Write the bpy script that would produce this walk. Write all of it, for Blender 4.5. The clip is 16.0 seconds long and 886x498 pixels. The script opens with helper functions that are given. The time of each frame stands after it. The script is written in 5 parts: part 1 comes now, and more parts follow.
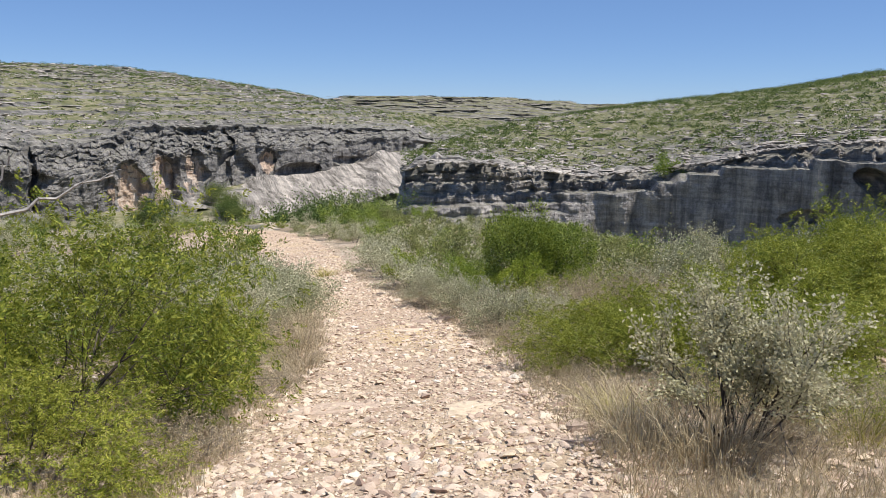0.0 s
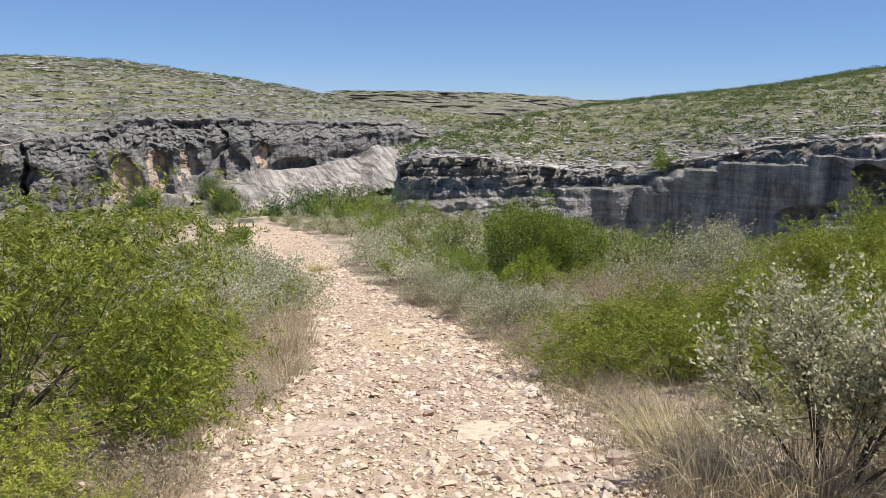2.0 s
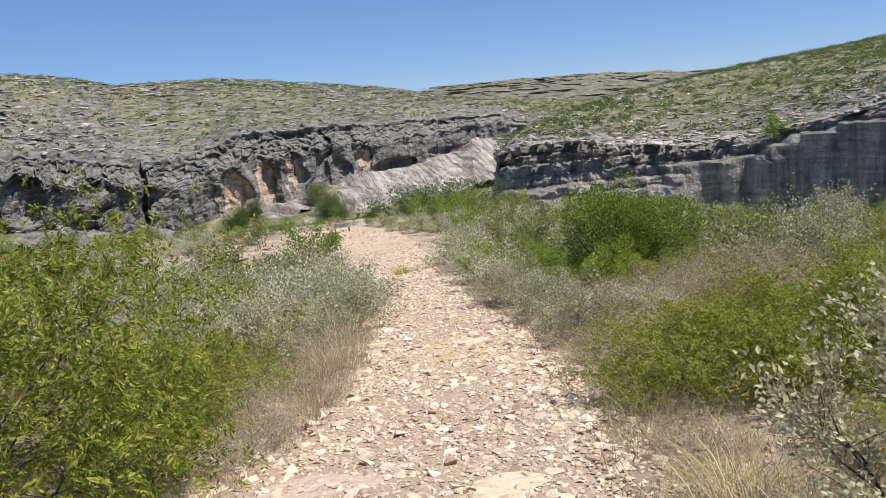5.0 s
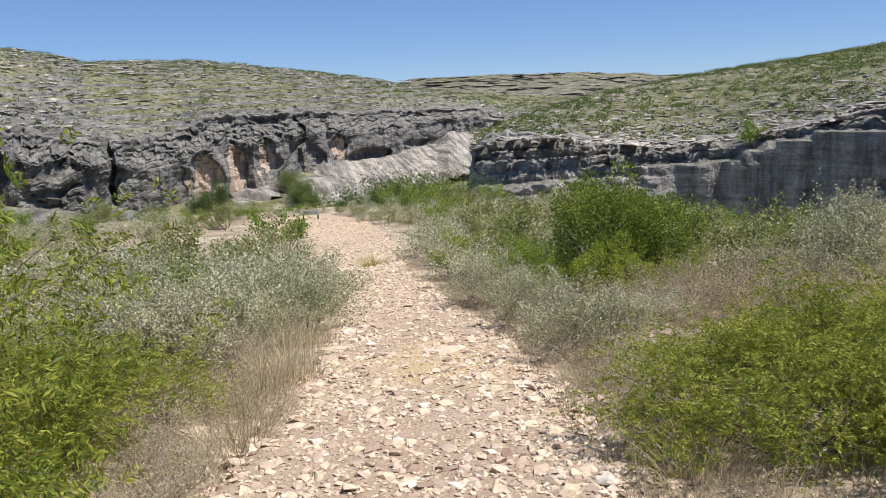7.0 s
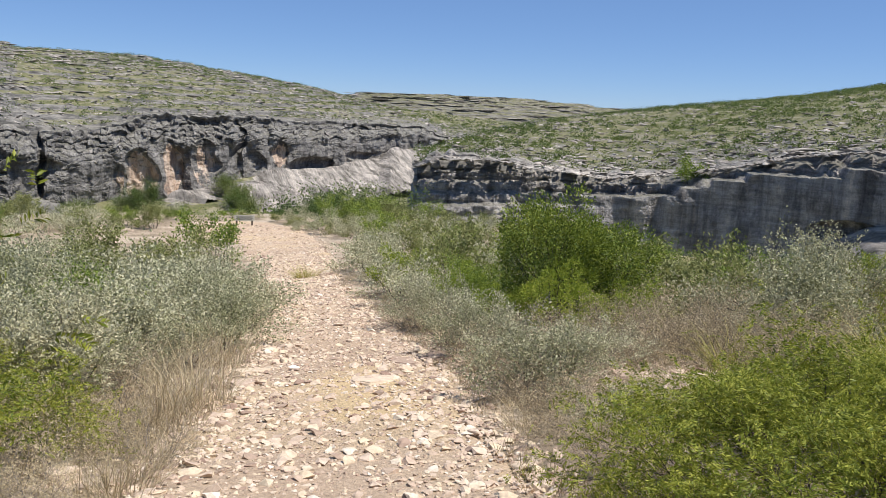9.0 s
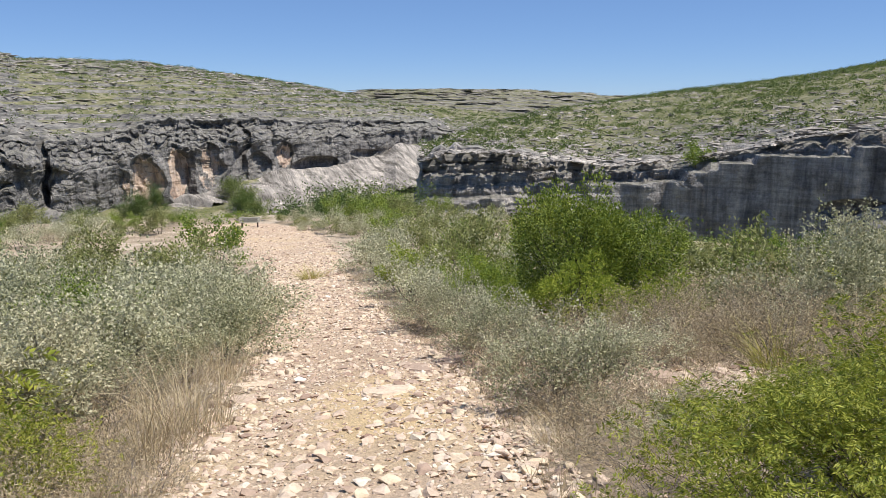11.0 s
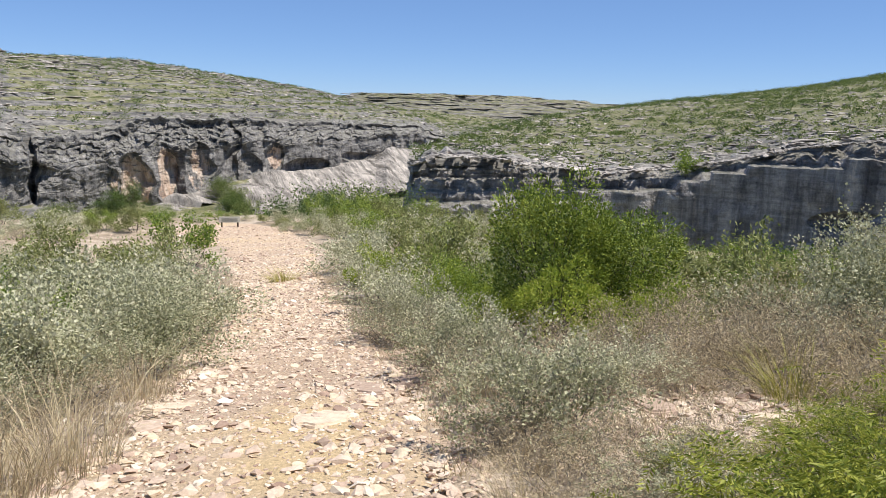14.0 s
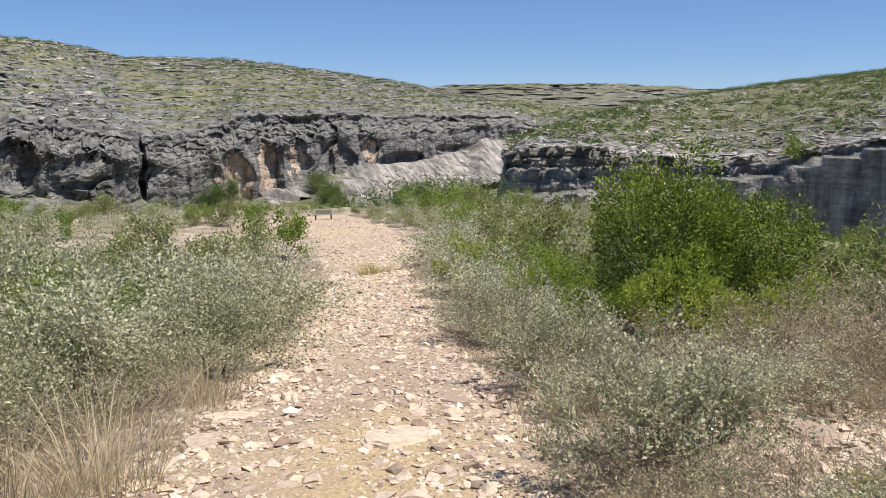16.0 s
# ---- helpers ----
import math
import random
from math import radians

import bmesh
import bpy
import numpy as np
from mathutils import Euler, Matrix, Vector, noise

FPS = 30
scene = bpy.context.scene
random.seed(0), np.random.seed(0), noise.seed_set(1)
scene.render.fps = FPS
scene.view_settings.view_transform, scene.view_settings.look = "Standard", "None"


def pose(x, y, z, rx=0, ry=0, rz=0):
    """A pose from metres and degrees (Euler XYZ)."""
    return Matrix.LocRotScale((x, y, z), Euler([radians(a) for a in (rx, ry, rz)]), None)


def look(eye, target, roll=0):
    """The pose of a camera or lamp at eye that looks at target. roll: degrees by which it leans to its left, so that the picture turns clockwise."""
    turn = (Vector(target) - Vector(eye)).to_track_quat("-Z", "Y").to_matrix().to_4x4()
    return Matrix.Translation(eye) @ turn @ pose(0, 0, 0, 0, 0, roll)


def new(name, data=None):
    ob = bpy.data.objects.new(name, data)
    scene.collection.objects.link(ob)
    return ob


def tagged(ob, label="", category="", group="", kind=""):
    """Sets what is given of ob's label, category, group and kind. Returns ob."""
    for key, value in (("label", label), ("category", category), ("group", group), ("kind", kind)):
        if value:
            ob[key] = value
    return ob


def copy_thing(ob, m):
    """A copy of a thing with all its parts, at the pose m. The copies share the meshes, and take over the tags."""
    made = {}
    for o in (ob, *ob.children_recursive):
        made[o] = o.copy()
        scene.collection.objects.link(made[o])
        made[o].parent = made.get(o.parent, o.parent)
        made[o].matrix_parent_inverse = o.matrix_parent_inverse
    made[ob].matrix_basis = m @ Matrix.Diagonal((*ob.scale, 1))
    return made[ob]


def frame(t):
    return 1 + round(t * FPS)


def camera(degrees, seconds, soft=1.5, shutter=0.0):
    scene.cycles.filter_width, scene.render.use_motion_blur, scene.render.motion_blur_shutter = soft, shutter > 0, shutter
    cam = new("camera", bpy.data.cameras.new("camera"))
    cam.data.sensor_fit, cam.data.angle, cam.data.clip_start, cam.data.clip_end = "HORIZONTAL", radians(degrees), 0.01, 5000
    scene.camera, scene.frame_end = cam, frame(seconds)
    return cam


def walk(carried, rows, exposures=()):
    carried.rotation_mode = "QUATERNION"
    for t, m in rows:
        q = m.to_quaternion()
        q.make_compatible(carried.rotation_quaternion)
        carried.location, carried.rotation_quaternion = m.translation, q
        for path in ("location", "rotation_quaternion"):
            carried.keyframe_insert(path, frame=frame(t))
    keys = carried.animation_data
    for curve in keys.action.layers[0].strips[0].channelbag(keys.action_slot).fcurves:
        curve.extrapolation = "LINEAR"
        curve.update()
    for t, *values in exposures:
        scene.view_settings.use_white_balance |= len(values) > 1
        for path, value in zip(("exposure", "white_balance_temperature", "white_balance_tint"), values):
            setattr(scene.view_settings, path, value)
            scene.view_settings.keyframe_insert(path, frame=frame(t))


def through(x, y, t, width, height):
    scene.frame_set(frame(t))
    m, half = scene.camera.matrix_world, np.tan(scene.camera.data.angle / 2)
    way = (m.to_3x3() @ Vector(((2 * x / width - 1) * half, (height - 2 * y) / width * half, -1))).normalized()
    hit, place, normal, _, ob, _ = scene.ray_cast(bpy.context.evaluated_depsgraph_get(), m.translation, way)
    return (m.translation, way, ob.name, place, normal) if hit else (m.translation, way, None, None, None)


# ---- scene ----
cam = camera(57.7, 16.0, soft=0.75)
PATH = [
    (0, (0.000, 0.000, 1.500), (0.000, 1.970, 1.155), 0.45),
    (0.5, (-0.103, 0.269, 1.443), (-0.190, 2.238, 1.108), 0.20),
    (1, (-0.153, 0.494, 1.413), (-0.240, 2.461, 1.066), 0.25),
    (1.5, (-0.075, 0.796, 1.312), (-0.167, 2.762, 0.955), 0.21),
    (2, (-0.091, 1.071, 1.274), (-0.078, 3.039, 0.918), 0.74),
    (2.5, (0.039, 1.255, 1.270), (0.149, 3.222, 0.922), -0.42),
    (3, (0.225, 1.442, 1.274), (0.337, 3.409, 0.930), -1.81),
    (3.5, (0.272, 1.649, 1.218), (0.478, 3.607, 0.867), 0.02),
    (4, (0.346, 1.871, 1.220), (0.570, 3.827, 0.869), 0.07),
    (4.5, (0.511, 2.014, 1.212), (0.389, 3.979, 0.861), -4.52),
    (4.7, (0.525, 2.080, 1.198), (0.270, 4.031, 0.839), -5.24),
    (6.8, (0.278, 3.626, 0.881), (0.096, 5.579, 0.491), -2.06),
    (7, (0.292, 3.745, 0.855), (0.105, 5.698, 0.467), -2.30),
    (7.5, (0.349, 4.009, 0.819), (0.113, 5.969, 0.501), -5.54),
    (8, (0.235, 4.221, 0.779), (0.095, 6.191, 0.467), -0.35),
    (8.5, (0.161, 4.409, 0.763), (0.170, 6.380, 0.425), 2.68),
    (9, (0.179, 4.624, 0.699), (0.149, 6.594, 0.353), 2.24),
    (9.2, (0.161, 4.707, 0.675), (0.131, 6.674, 0.317), 2.47),
    (11.3, (0.100, 5.376, 0.580), (0.049, 7.342, 0.219), -0.20),
    (11.5, (0.079, 5.456, 0.560), (0.047, 7.421, 0.190), 0.67),
    (12, (0.090, 5.633, 0.545), (0.114, 7.590, 0.132), 1.66),
    (12.5, (0.253, 5.812, 0.490), (0.293, 7.766, 0.066), 1.03),
    (13, (0.225, 5.964, 0.457), (0.254, 7.927, 0.077), 2.41),
    (13.5, (0.213, 6.184, 0.439), (0.236, 8.153, 0.090), 2.51),
    (14, (0.369, 6.428, 0.357), (0.342, 8.397, 0.010), 1.16),
    (14.5, (0.349, 6.646, 0.284), (0.275, 8.620, -0.027), 2.81),
    (15, (0.345, 6.875, 0.261), (0.247, 8.847, -0.056), 1.78),
    (15.5, (0.406, 7.143, 0.214), (0.198, 9.105, -0.115), -0.69),
    (16, (0.346, 7.325, 0.174), (0.086, 9.273, -0.195), -0.45),
]
walk(cam, [(t, look(eye, target, roll)) for t, eye, target, roll in PATH],
     exposures=[(0, 0.38), (9, 0.38), (11.5, 0.44), (13, 0.52), (14.5, 0.52), (16, 0.35)])

# ---- light: high midday sun from the right of the walk, clear sky ----
SUN_ELEVATION, SUN_AZIMUTH = 65.0, 103.0  # azimuth: degrees clockwise from +y
world = bpy.data.worlds.new("sky")
scene.world = world
world.use_nodes = True
wn = world.node_tree
sky = wn.nodes.new("ShaderNodeTexSky")
sky.sky_type, sky.sun_disc = "NISHITA", False
sky.sun_elevation, sky.sun_rotation = radians(SUN_ELEVATION), radians(SUN_AZIMUTH)
sky.altitude, sky.air_density, sky.dust_density, sky.ozone_density = 2500, 0.8, 0.0, 4.0
tint = wn.nodes.new("ShaderNodeMix")
tint.data_type, tint.blend_type = "RGBA", "MULTIPLY"
tint.inputs[0].default_value, tint.inputs[7].default_value = 1.0, (0.90, 0.97, 1.12, 1)
haze = wn.nodes.new("ShaderNodeMix")
haze.data_type = "RGBA"
haze.inputs[0].default_value, haze.inputs[7].default_value = 0.35, (2.6, 4.5, 7.4, 1)
wn.links.new(sky.outputs[0], haze.inputs[6])
wn.links.new(haze.outputs[2], tint.inputs[6])
wn.links.new(tint.outputs[2], wn.nodes["Background"].inputs[0])
wn.nodes["Background"].inputs[1].default_value = 0.074
sun = new("sun", bpy.data.lights.new("sun", "SUN"))
sun.data.energy, sun.data.angle, sun.data.color = 4.4, radians(0.53), (1.0, 0.955, 0.885)
se, sa = radians(SUN_ELEVATION), radians(SUN_AZIMUTH)
sun.matrix_world = look((0, 0, 80), Vector((0, 0, 80)) - Vector((math.sin(sa) * math.cos(se), math.cos(sa) * math.cos(se), math.sin(se))))


# ---- small tools ----
def hash2(i, j, seed):
    n = np.sin(i * 127.1 + j * 311.7 + seed * 74.7) * 43758.5453
    return n - np.floor(n)


def vnoise(x, y, seed=0):
    """Smooth value noise in -1..1 on arrays."""
    x, y = np.broadcast_arrays(np.asarray(x, float), np.asarray(y, float))
    i, j = np.floor(x), np.floor(y)
    u, v = x - i, y - j
    u, v = u * u * (3 - 2 * u), v * v * (3 - 2 * v)
    a = hash2(i, j, seed) * (1 - u) + hash2(i + 1, j, seed) * u
    b = hash2(i, j + 1, seed) * (1 - u) + hash2(i + 1, j + 1, seed) * u
    return (a * (1 - v) + b * v) * 2 - 1


def fbm(x, y, seed=0, octaves=4):
    return sum(vnoise(x * 2**k, y * 2**k, seed + k) / 2**k for k in range(octaves)) / 1.9


def smooth(a, b, x):
    u = np.clip((x - a) / (b - a), 0, 1)
    return u * u * (3 - 2 * u)


def mesh_of(name, verts, faces, material, shade=False):
    me = bpy.data.meshes.new(name)
    me.from_pydata(np.asarray(verts, float).tolist(), [], np.asarray(faces).tolist() if isinstance(faces, np.ndarray) else faces)
    me.materials.append(material)
    me.polygons.foreach_set("use_smooth", [shade] * len(me.polygons))
    me.update()
    return me


def set_value(me, name, values):
    me.attributes.new(name, "FLOAT", "POINT").data.foreach_set("value", np.asarray(values, np.float32).ravel())


def grid_faces(rows, cols):
    i = (np.arange(rows - 1)[:, None] * cols + np.arange(cols - 1)[None]).ravel()
    return np.stack([i, i + 1, i + cols + 1, i + cols], -1)


def part(name, me, parent, label=""):
    ob = new(name, me)
    ob.parent = parent
    return tagged(ob, label)


def thing(name, label, category, group="", kind=""):
    return tagged(new(name), label, category, group, kind)


# ---- materials ----
def material(name, rough=0.9):
    m = bpy.data.materials.new(name)
    m.use_nodes = True
    b = m.node_tree.nodes["Principled BSDF"]
    b.inputs["Roughness"].default_value = rough
    b.inputs["Specular IOR Level"].default_value = 0.25
    return m, m.node_tree, b


def node(nt, kind, **values):
    n = nt.nodes.new("ShaderNode" + kind)
    for k, v in values.items():
        n.inputs[k.replace("_", " ")].default_value = v
    return n


def mesh_value(nt, name):
    n = nt.nodes.new("ShaderNodeAttribute")
    n.attribute_name = name
    return n.outputs["Fac"]


def coords(nt, scale=(1, 1, 1)):
    g = nt.nodes.new("ShaderNodeNewGeometry")
    mp = node(nt, "Mapping", Scale=scale)
    nt.links.new(g.outputs["Position"], mp.inputs["Vector"])
    return mp.outputs[0]


def noise_tex(nt, vec, scale, detail=5, rough=0.6):
    n = node(nt, "TexNoise", Scale=scale, Detail=detail, Roughness=rough)
    nt.links.new(vec, n.inputs["Vector"])
    return n.outputs["Fac"]


def ramp(nt, fac, stops):
    r = nt.nodes.new("ShaderNodeValToRGB")
    while len(r.color_ramp.elements) < len(stops):
        r.color_ramp.elements.new(0.5)
    for e, (p, c) in zip(r.color_ramp.elements, stops):
        e.position, e.color = p, (*c, 1) if len(c) == 3 else (c[0], c[0], c[0], 1)
    nt.links.new(fac, r.inputs[0])
    return r.outputs[0]


def mix(nt, fac, a, b, mode="MIX"):
    m = nt.nodes.new("ShaderNodeMix")
    m.data_type, m.blend_type = "RGBA", mode
    for sock, v in ((0, fac), (6, a), (7, b)):
        if isinstance(v, bpy.types.NodeSocket):
            nt.links.new(v, m.inputs[sock])
        else:
            m.inputs[sock].default_value = (*v, 1) if isinstance(v, tuple) else v
    return m.outputs[2]


def math_node(nt, op, a, b=0.0):
    m = nt.nodes.new("ShaderNodeMath")
    m.operation = op
    for sock, v in enumerate((a, b)):
        if isinstance(v, bpy.types.NodeSocket):
            nt.links.new(v, m.inputs[sock])
        else:
            m.inputs[sock].default_value = v
    return m.outputs[0]


def bump(nt, bsdf, height, strength, distance):
    b = node(nt, "Bump", Strength=strength, Distance=distance)
    nt.links.new(height, b.inputs["Height"])
    nt.links.new(b.outputs[0], bsdf.inputs["Normal"])


def steepness(nt):
    g = nt.nodes.new("ShaderNodeNewGeometry")
    s = nt.nodes.new("ShaderNodeSeparateXYZ")
    nt.links.new(g.outputs["Normal"], s.inputs[0])
    return s.outputs[2], g


def caliche_material():
    """Pale pinkish limestone rubble and dust of the path."""
    m, nt, b = material("path_caliche", 0.95)
    p = coords(nt)
    big = ramp(nt, noise_tex(nt, p, 0.35, 4), [(0.36, (0.55, 0.415, 0.305)), (0.5, (0.61, 0.475, 0.355)), (0.62, (0.64, 0.50, 0.335))])
    wear = nt.nodes.new("ShaderNodeVectorMath")
    wear.operation = "LENGTH"
    mp = node(nt, "Mapping", Location=(0.30, -3.4, 0.0), Scale=(0.62, 0.30, 0.0))
    nt.links.new(p, mp.inputs["Vector"])
    nt.links.new(mp.outputs[0], wear.inputs[0])
    edge = math_node(nt, "ADD", wear.outputs["Value"], math_node(nt, "MULTIPLY", noise_tex(nt, p, 1.5, 5), 0.9))
    big = mix(nt, ramp(nt, edge, [(0.62, (0.75,)), (0.98, (0.0,))]), big, (0.72, 0.55, 0.31))
    fine = ramp(nt, noise_tex(nt, p, 30, 8, 0.8), [(0.3, (0.66, 0.63, 0.61)), (0.6, (1.05, 1.03, 1.0))])
    c = mix(nt, 1.0, big, fine, "MULTIPLY")
    v = node(nt, "TexVoronoi", Scale=28.0)
    nt.links.new(p, v.inputs["Vector"])
    c = mix(nt, 0.25, c, mix(nt, 1.0, c, ramp(nt, v.outputs["Distance"], [(0.1, (1.25, 1.22, 1.2)), (0.55, (0.6, 0.55, 0.5))]), "MULTIPLY"))
    nt.links.new(c, b.inputs["Base Color"])
    h = math_node(nt, "ADD", noise_tex(nt, p, 14, 7, 0.7), math_node(nt, "MULTIPLY", v.outputs["Distance"], -0.25))
    h = math_node(nt, "ADD", h, math_node(nt, "MULTIPLY", noise_tex(nt, p, 55, 4, 0.7), 0.6))
    bump(nt, b, h, 0.8, 0.04)
    return m


def stone_material():
    m, nt, b = material("limestone_rubble", 0.9)
    o = nt.nodes.new("ShaderNodeObjectInfo")
    g = nt.nodes.new("ShaderNodeNewGeometry")
    r = math_node(nt, "FRACT", math_node(nt, "ADD", o.outputs["Random"], g.outputs["Random Per Island"]))
    c = ramp(nt, r, [(0.0, (0.33, 0.225, 0.17)), (0.20, (0.54, 0.41, 0.315)), (0.55, (0.67, 0.53, 0.415)), (0.85, (0.69, 0.555, 0.39)), (1.0, (0.78, 0.69, 0.59))])
    p = coords(nt)
    c = mix(nt, 1.0, c, ramp(nt, noise_tex(nt, p, 18, 5, 0.7), [(0.3, (0.7, 0.68, 0.66)), (0.6, (1.05, 1.05, 1.05))]), "MULTIPLY")
    nt.links.new(c, b.inputs["Base Color"])
    bump(nt, b, noise_tex(nt, p, 45, 5, 0.7), 0.5, 0.015)
    return m


def land_material():
    """Stony desert ground: dry soil, gravel, sparse grass, bare grey ledges where it is steep."""
    m, nt, b = material("stony_ground", 0.95)
    p = coords(nt)
    soil = ramp(nt, noise_tex(nt, p, 0.6, 6, 0.65), [(0.32, (0.25, 0.195, 0.135)), (0.5, (0.40, 0.325, 0.24)), (0.64, (0.58, 0.485, 0.385))])
    fine = ramp(nt, noise_tex(nt, p, 9, 6, 0.75), [(0.3, (0.55, 0.52, 0.48)), (0.65, (1.15, 1.12, 1.1))])
    soil = mix(nt, 1.0, soil, fine, "MULTIPLY")
    grass = ramp(nt, noise_tex(nt, p, 0.22, 9, 0.8), [(0.36, (0.33, 0.295, 0.215)), (0.45, (0.235, 0.215, 0.125)), (0.52, (0.150, 0.148, 0.062)), (0.64, (0.075, 0.090, 0.03))])
    g = nt.nodes.new("ShaderNodeNewGeometry")
    ln = nt.nodes.new("ShaderNodeVectorMath")
    ln.operation = "LENGTH"
    nt.links.new(g.outputs["Position"], ln.inputs[0])
    far = ramp(nt, math_node(nt, "DIVIDE", ln.outputs["Value"], 200.0), [(0.26, (0.0,)), (0.50, (1.0,))])
    c = mix(nt, far, soil, grass)
    # rock ledges: thin level bands
    rockc = ramp(nt, noise_tex(nt, coords(nt, (0.16, 0.16, 1.2)), 1.0, 8, 0.8), [(0.36, (0.045, 0.043, 0.042)), (0.48, (0.135, 0.128, 0.118)), (0.60, (0.27, 0.252, 0.225))])
    bare = mesh_value(nt, "bare_rock")
    patchy = math_node(nt, "ADD", bare, math_node(nt, "MULTIPLY", math_node(nt, "SUBTRACT", noise_tex(nt, p, 0.06, 6, 0.7), 0.5), 2.2))
    rubble = math_node(nt, "MULTIPLY", ramp(nt, noise_tex(nt, coords(nt, (1, 1, 2.0)), 0.5, 8, 0.8), [(0.46, (0.0,)), (0.54, (1.0,))]), ramp(nt, patchy, [(0.10, (0.16,)), (0.80, (1.0,))]))
    nz, _ = steepness(nt)
    nzn = math_node(nt, "ADD", nz, math_node(nt, "MULTIPLY", noise_tex(nt, p, 0.35, 5, 0.7), 0.10))
    nzn = math_node(nt, "SUBTRACT", nzn, math_node(nt, "MULTIPLY", bare, 0.03))
    steep = ramp(nt, nzn, [(0.965, (1.0,)), (1.025, (0.0,))])
    cover = math_node(nt, "MAXIMUM", steep, rubble)
    c = mix(nt, math_node(nt, "MULTIPLY", cover, far), c, rockc)
    nt.links.new(c, b.inputs["Base Color"])
    bump(nt, b, noise_tex(nt, p, 3.0, 8, 0.75), 0.6, 0.15)
    return m


def cliff_material(name, dark, streak, tint):
    """Weathered limestone wall: grey skin with dark run-off stains, pale and orange fresh faces low down."""
    m, nt, b = material(name, 0.92)
    p = coords(nt)
    base = ramp(nt, noise_tex(nt, p, 0.16, 10, 0.8), [(0.34, tuple(0.5 * v for v in dark)), (0.5, dark), (0.66, (0.40, 0.385, 0.365))])
    strata = ramp(nt, noise_tex(nt, coords(nt, (0.04, 0.04, 1.1)), 1.0, 7, 0.75), [(0.34, (0.55, 0.55, 0.56)), (0.6, (1.25, 1.23, 1.2))])
    c = mix(nt, 0.8, base, mix(nt, 1.0, base, strata, "MULTIPLY"))
    c = mix(nt, 0.85, c, mix(nt, 1.0, c, ramp(nt, noise_tex(nt, coords(nt, (1, 1, 1.5)), 0.5, 12, 0.85), [(0.38, (0.50, 0.50, 0.51)), (0.5, (0.95, 0.95, 0.95)), (0.62, (1.35, 1.33, 1.30))]), "MULTIPLY"))
    run = noise_tex(nt, coords(nt, (0.33, 0.33, 0.035)), 1.0, 6, 0.65)
    c = mix(nt, streak, c, mix(nt, 1.0, c, ramp(nt, run, [(0.38, (0.38, 0.38, 0.40)), (0.52, (0.9, 0.9, 0.92)), (0.66, (1.3, 1.25, 1.2))]), "MULTIPLY"))
    fine_run = ramp(nt, noise_tex(nt, coords(nt, (0.9, 0.9, 0.03)), 1.0, 5, 0.7), [(0.36, (0.55, 0.54, 0.54)), (0.48, (1.0, 1.0, 1.0)), (0.58, (1.0, 1.0, 1.0)), (0.68, (1.75, 1.62, 1.48))])
    c = mix(nt, streak * 0.8, c, mix(nt, 1.0, c, fine_run, "MULTIPLY"))
    nz, _ = steepness(nt)
    torn = noise_tex(nt, coords(nt, (0.5, 0.5, 0.10)), 1.0, 6, 0.7)
    mask = ramp(nt, math_node(nt, "ADD", mesh_value(nt, "fresh_rock"), math_node(nt, "MULTIPLY", math_node(nt, "SUBTRACT", torn, 0.5), 1.8)), [(0.42, (0.0,)), (0.60, (1.0,))])
    c = mix(nt, math_node(nt, "MULTIPLY", mask, tint), c, ramp(nt, noise_tex(nt, coords(nt, (1, 1, 0.3)), 0.35, 6, 0.7), [(0.38, (0.34, 0.25, 0.20)), (0.5, (0.60, 0.44, 0.33)), (0.62, (0.72, 0.60, 0.50))]))
    # top-facing ledges blend to a mottle of dark olive to pale grey
    top = ramp(nt, nz, [(0.62, (0.0,)), (0.86, (1.0,))])
    c = mix(nt, math_node(nt, "MULTIPLY", top, 0.75), c, ramp(nt, noise_tex(nt, p, 0.45, 9, 0.8), [(0.40, (0.09, 0.09, 0.06)), (0.52, (0.24, 0.225, 0.19)), (0.64, (0.44, 0.42, 0.38))]))
    nt.links.new(c, b.inputs["Base Color"])
    bump(nt, b, noise_tex(nt, coords(nt, (1, 1, 1.6)), 0.9, 9, 0.78), 0.9, 0.7)
    return m


def leaf_material(name, stops, rough=0.55, through=0.25):
    """Leaves that differ one from the next, with some light passing through them."""
    m, nt, b = material(name, rough)
    g = nt.nodes.new("ShaderNodeNewGeometry")
    o = nt.nodes.new("ShaderNodeObjectInfo")
    patch = noise_tex(nt, coords(nt), 2.2, 3)
    f = math_node(nt, "ADD", math_node(nt, "MULTIPLY", g.outputs["Random Per Island"], 0.55), math_node(nt, "MULTIPLY", patch, 0.5))
    f = math_node(nt, "ADD", f, math_node(nt, "MULTIPLY", math_node(nt, "SUBTRACT", o.outputs["Random"], 0.5), 0.22))
    c = ramp(nt, f, stops)
    nt.links.new(c, b.inputs["Base Color"])
    t = nt.nodes.new("ShaderNodeBsdfTranslucent")
    nt.links.new(c, t.inputs["Color"])
    ms = nt.nodes.new("ShaderNodeMixShader")
    ms.inputs[0].default_value = through
    nt.links.new(b.outputs[0], ms.inputs[1])
    nt.links.new(t.outputs[0], ms.inputs[2])
    nt.links.new(ms.outputs[0], nt.nodes["Material Output"].inputs["Surface"])
    return m


def bark_material(name, a, c2):
    m, nt, b = material(name, 0.9)
    p = coords(nt)
    nt.links.new(ramp(nt, noise_tex(nt, p, 25, 5), [(0.35, a), (0.65, c2)]), b.inputs["Base Color"])
    bump(nt, b, noise_tex(nt, p, 60, 4), 0.4, 0.01)
    return m


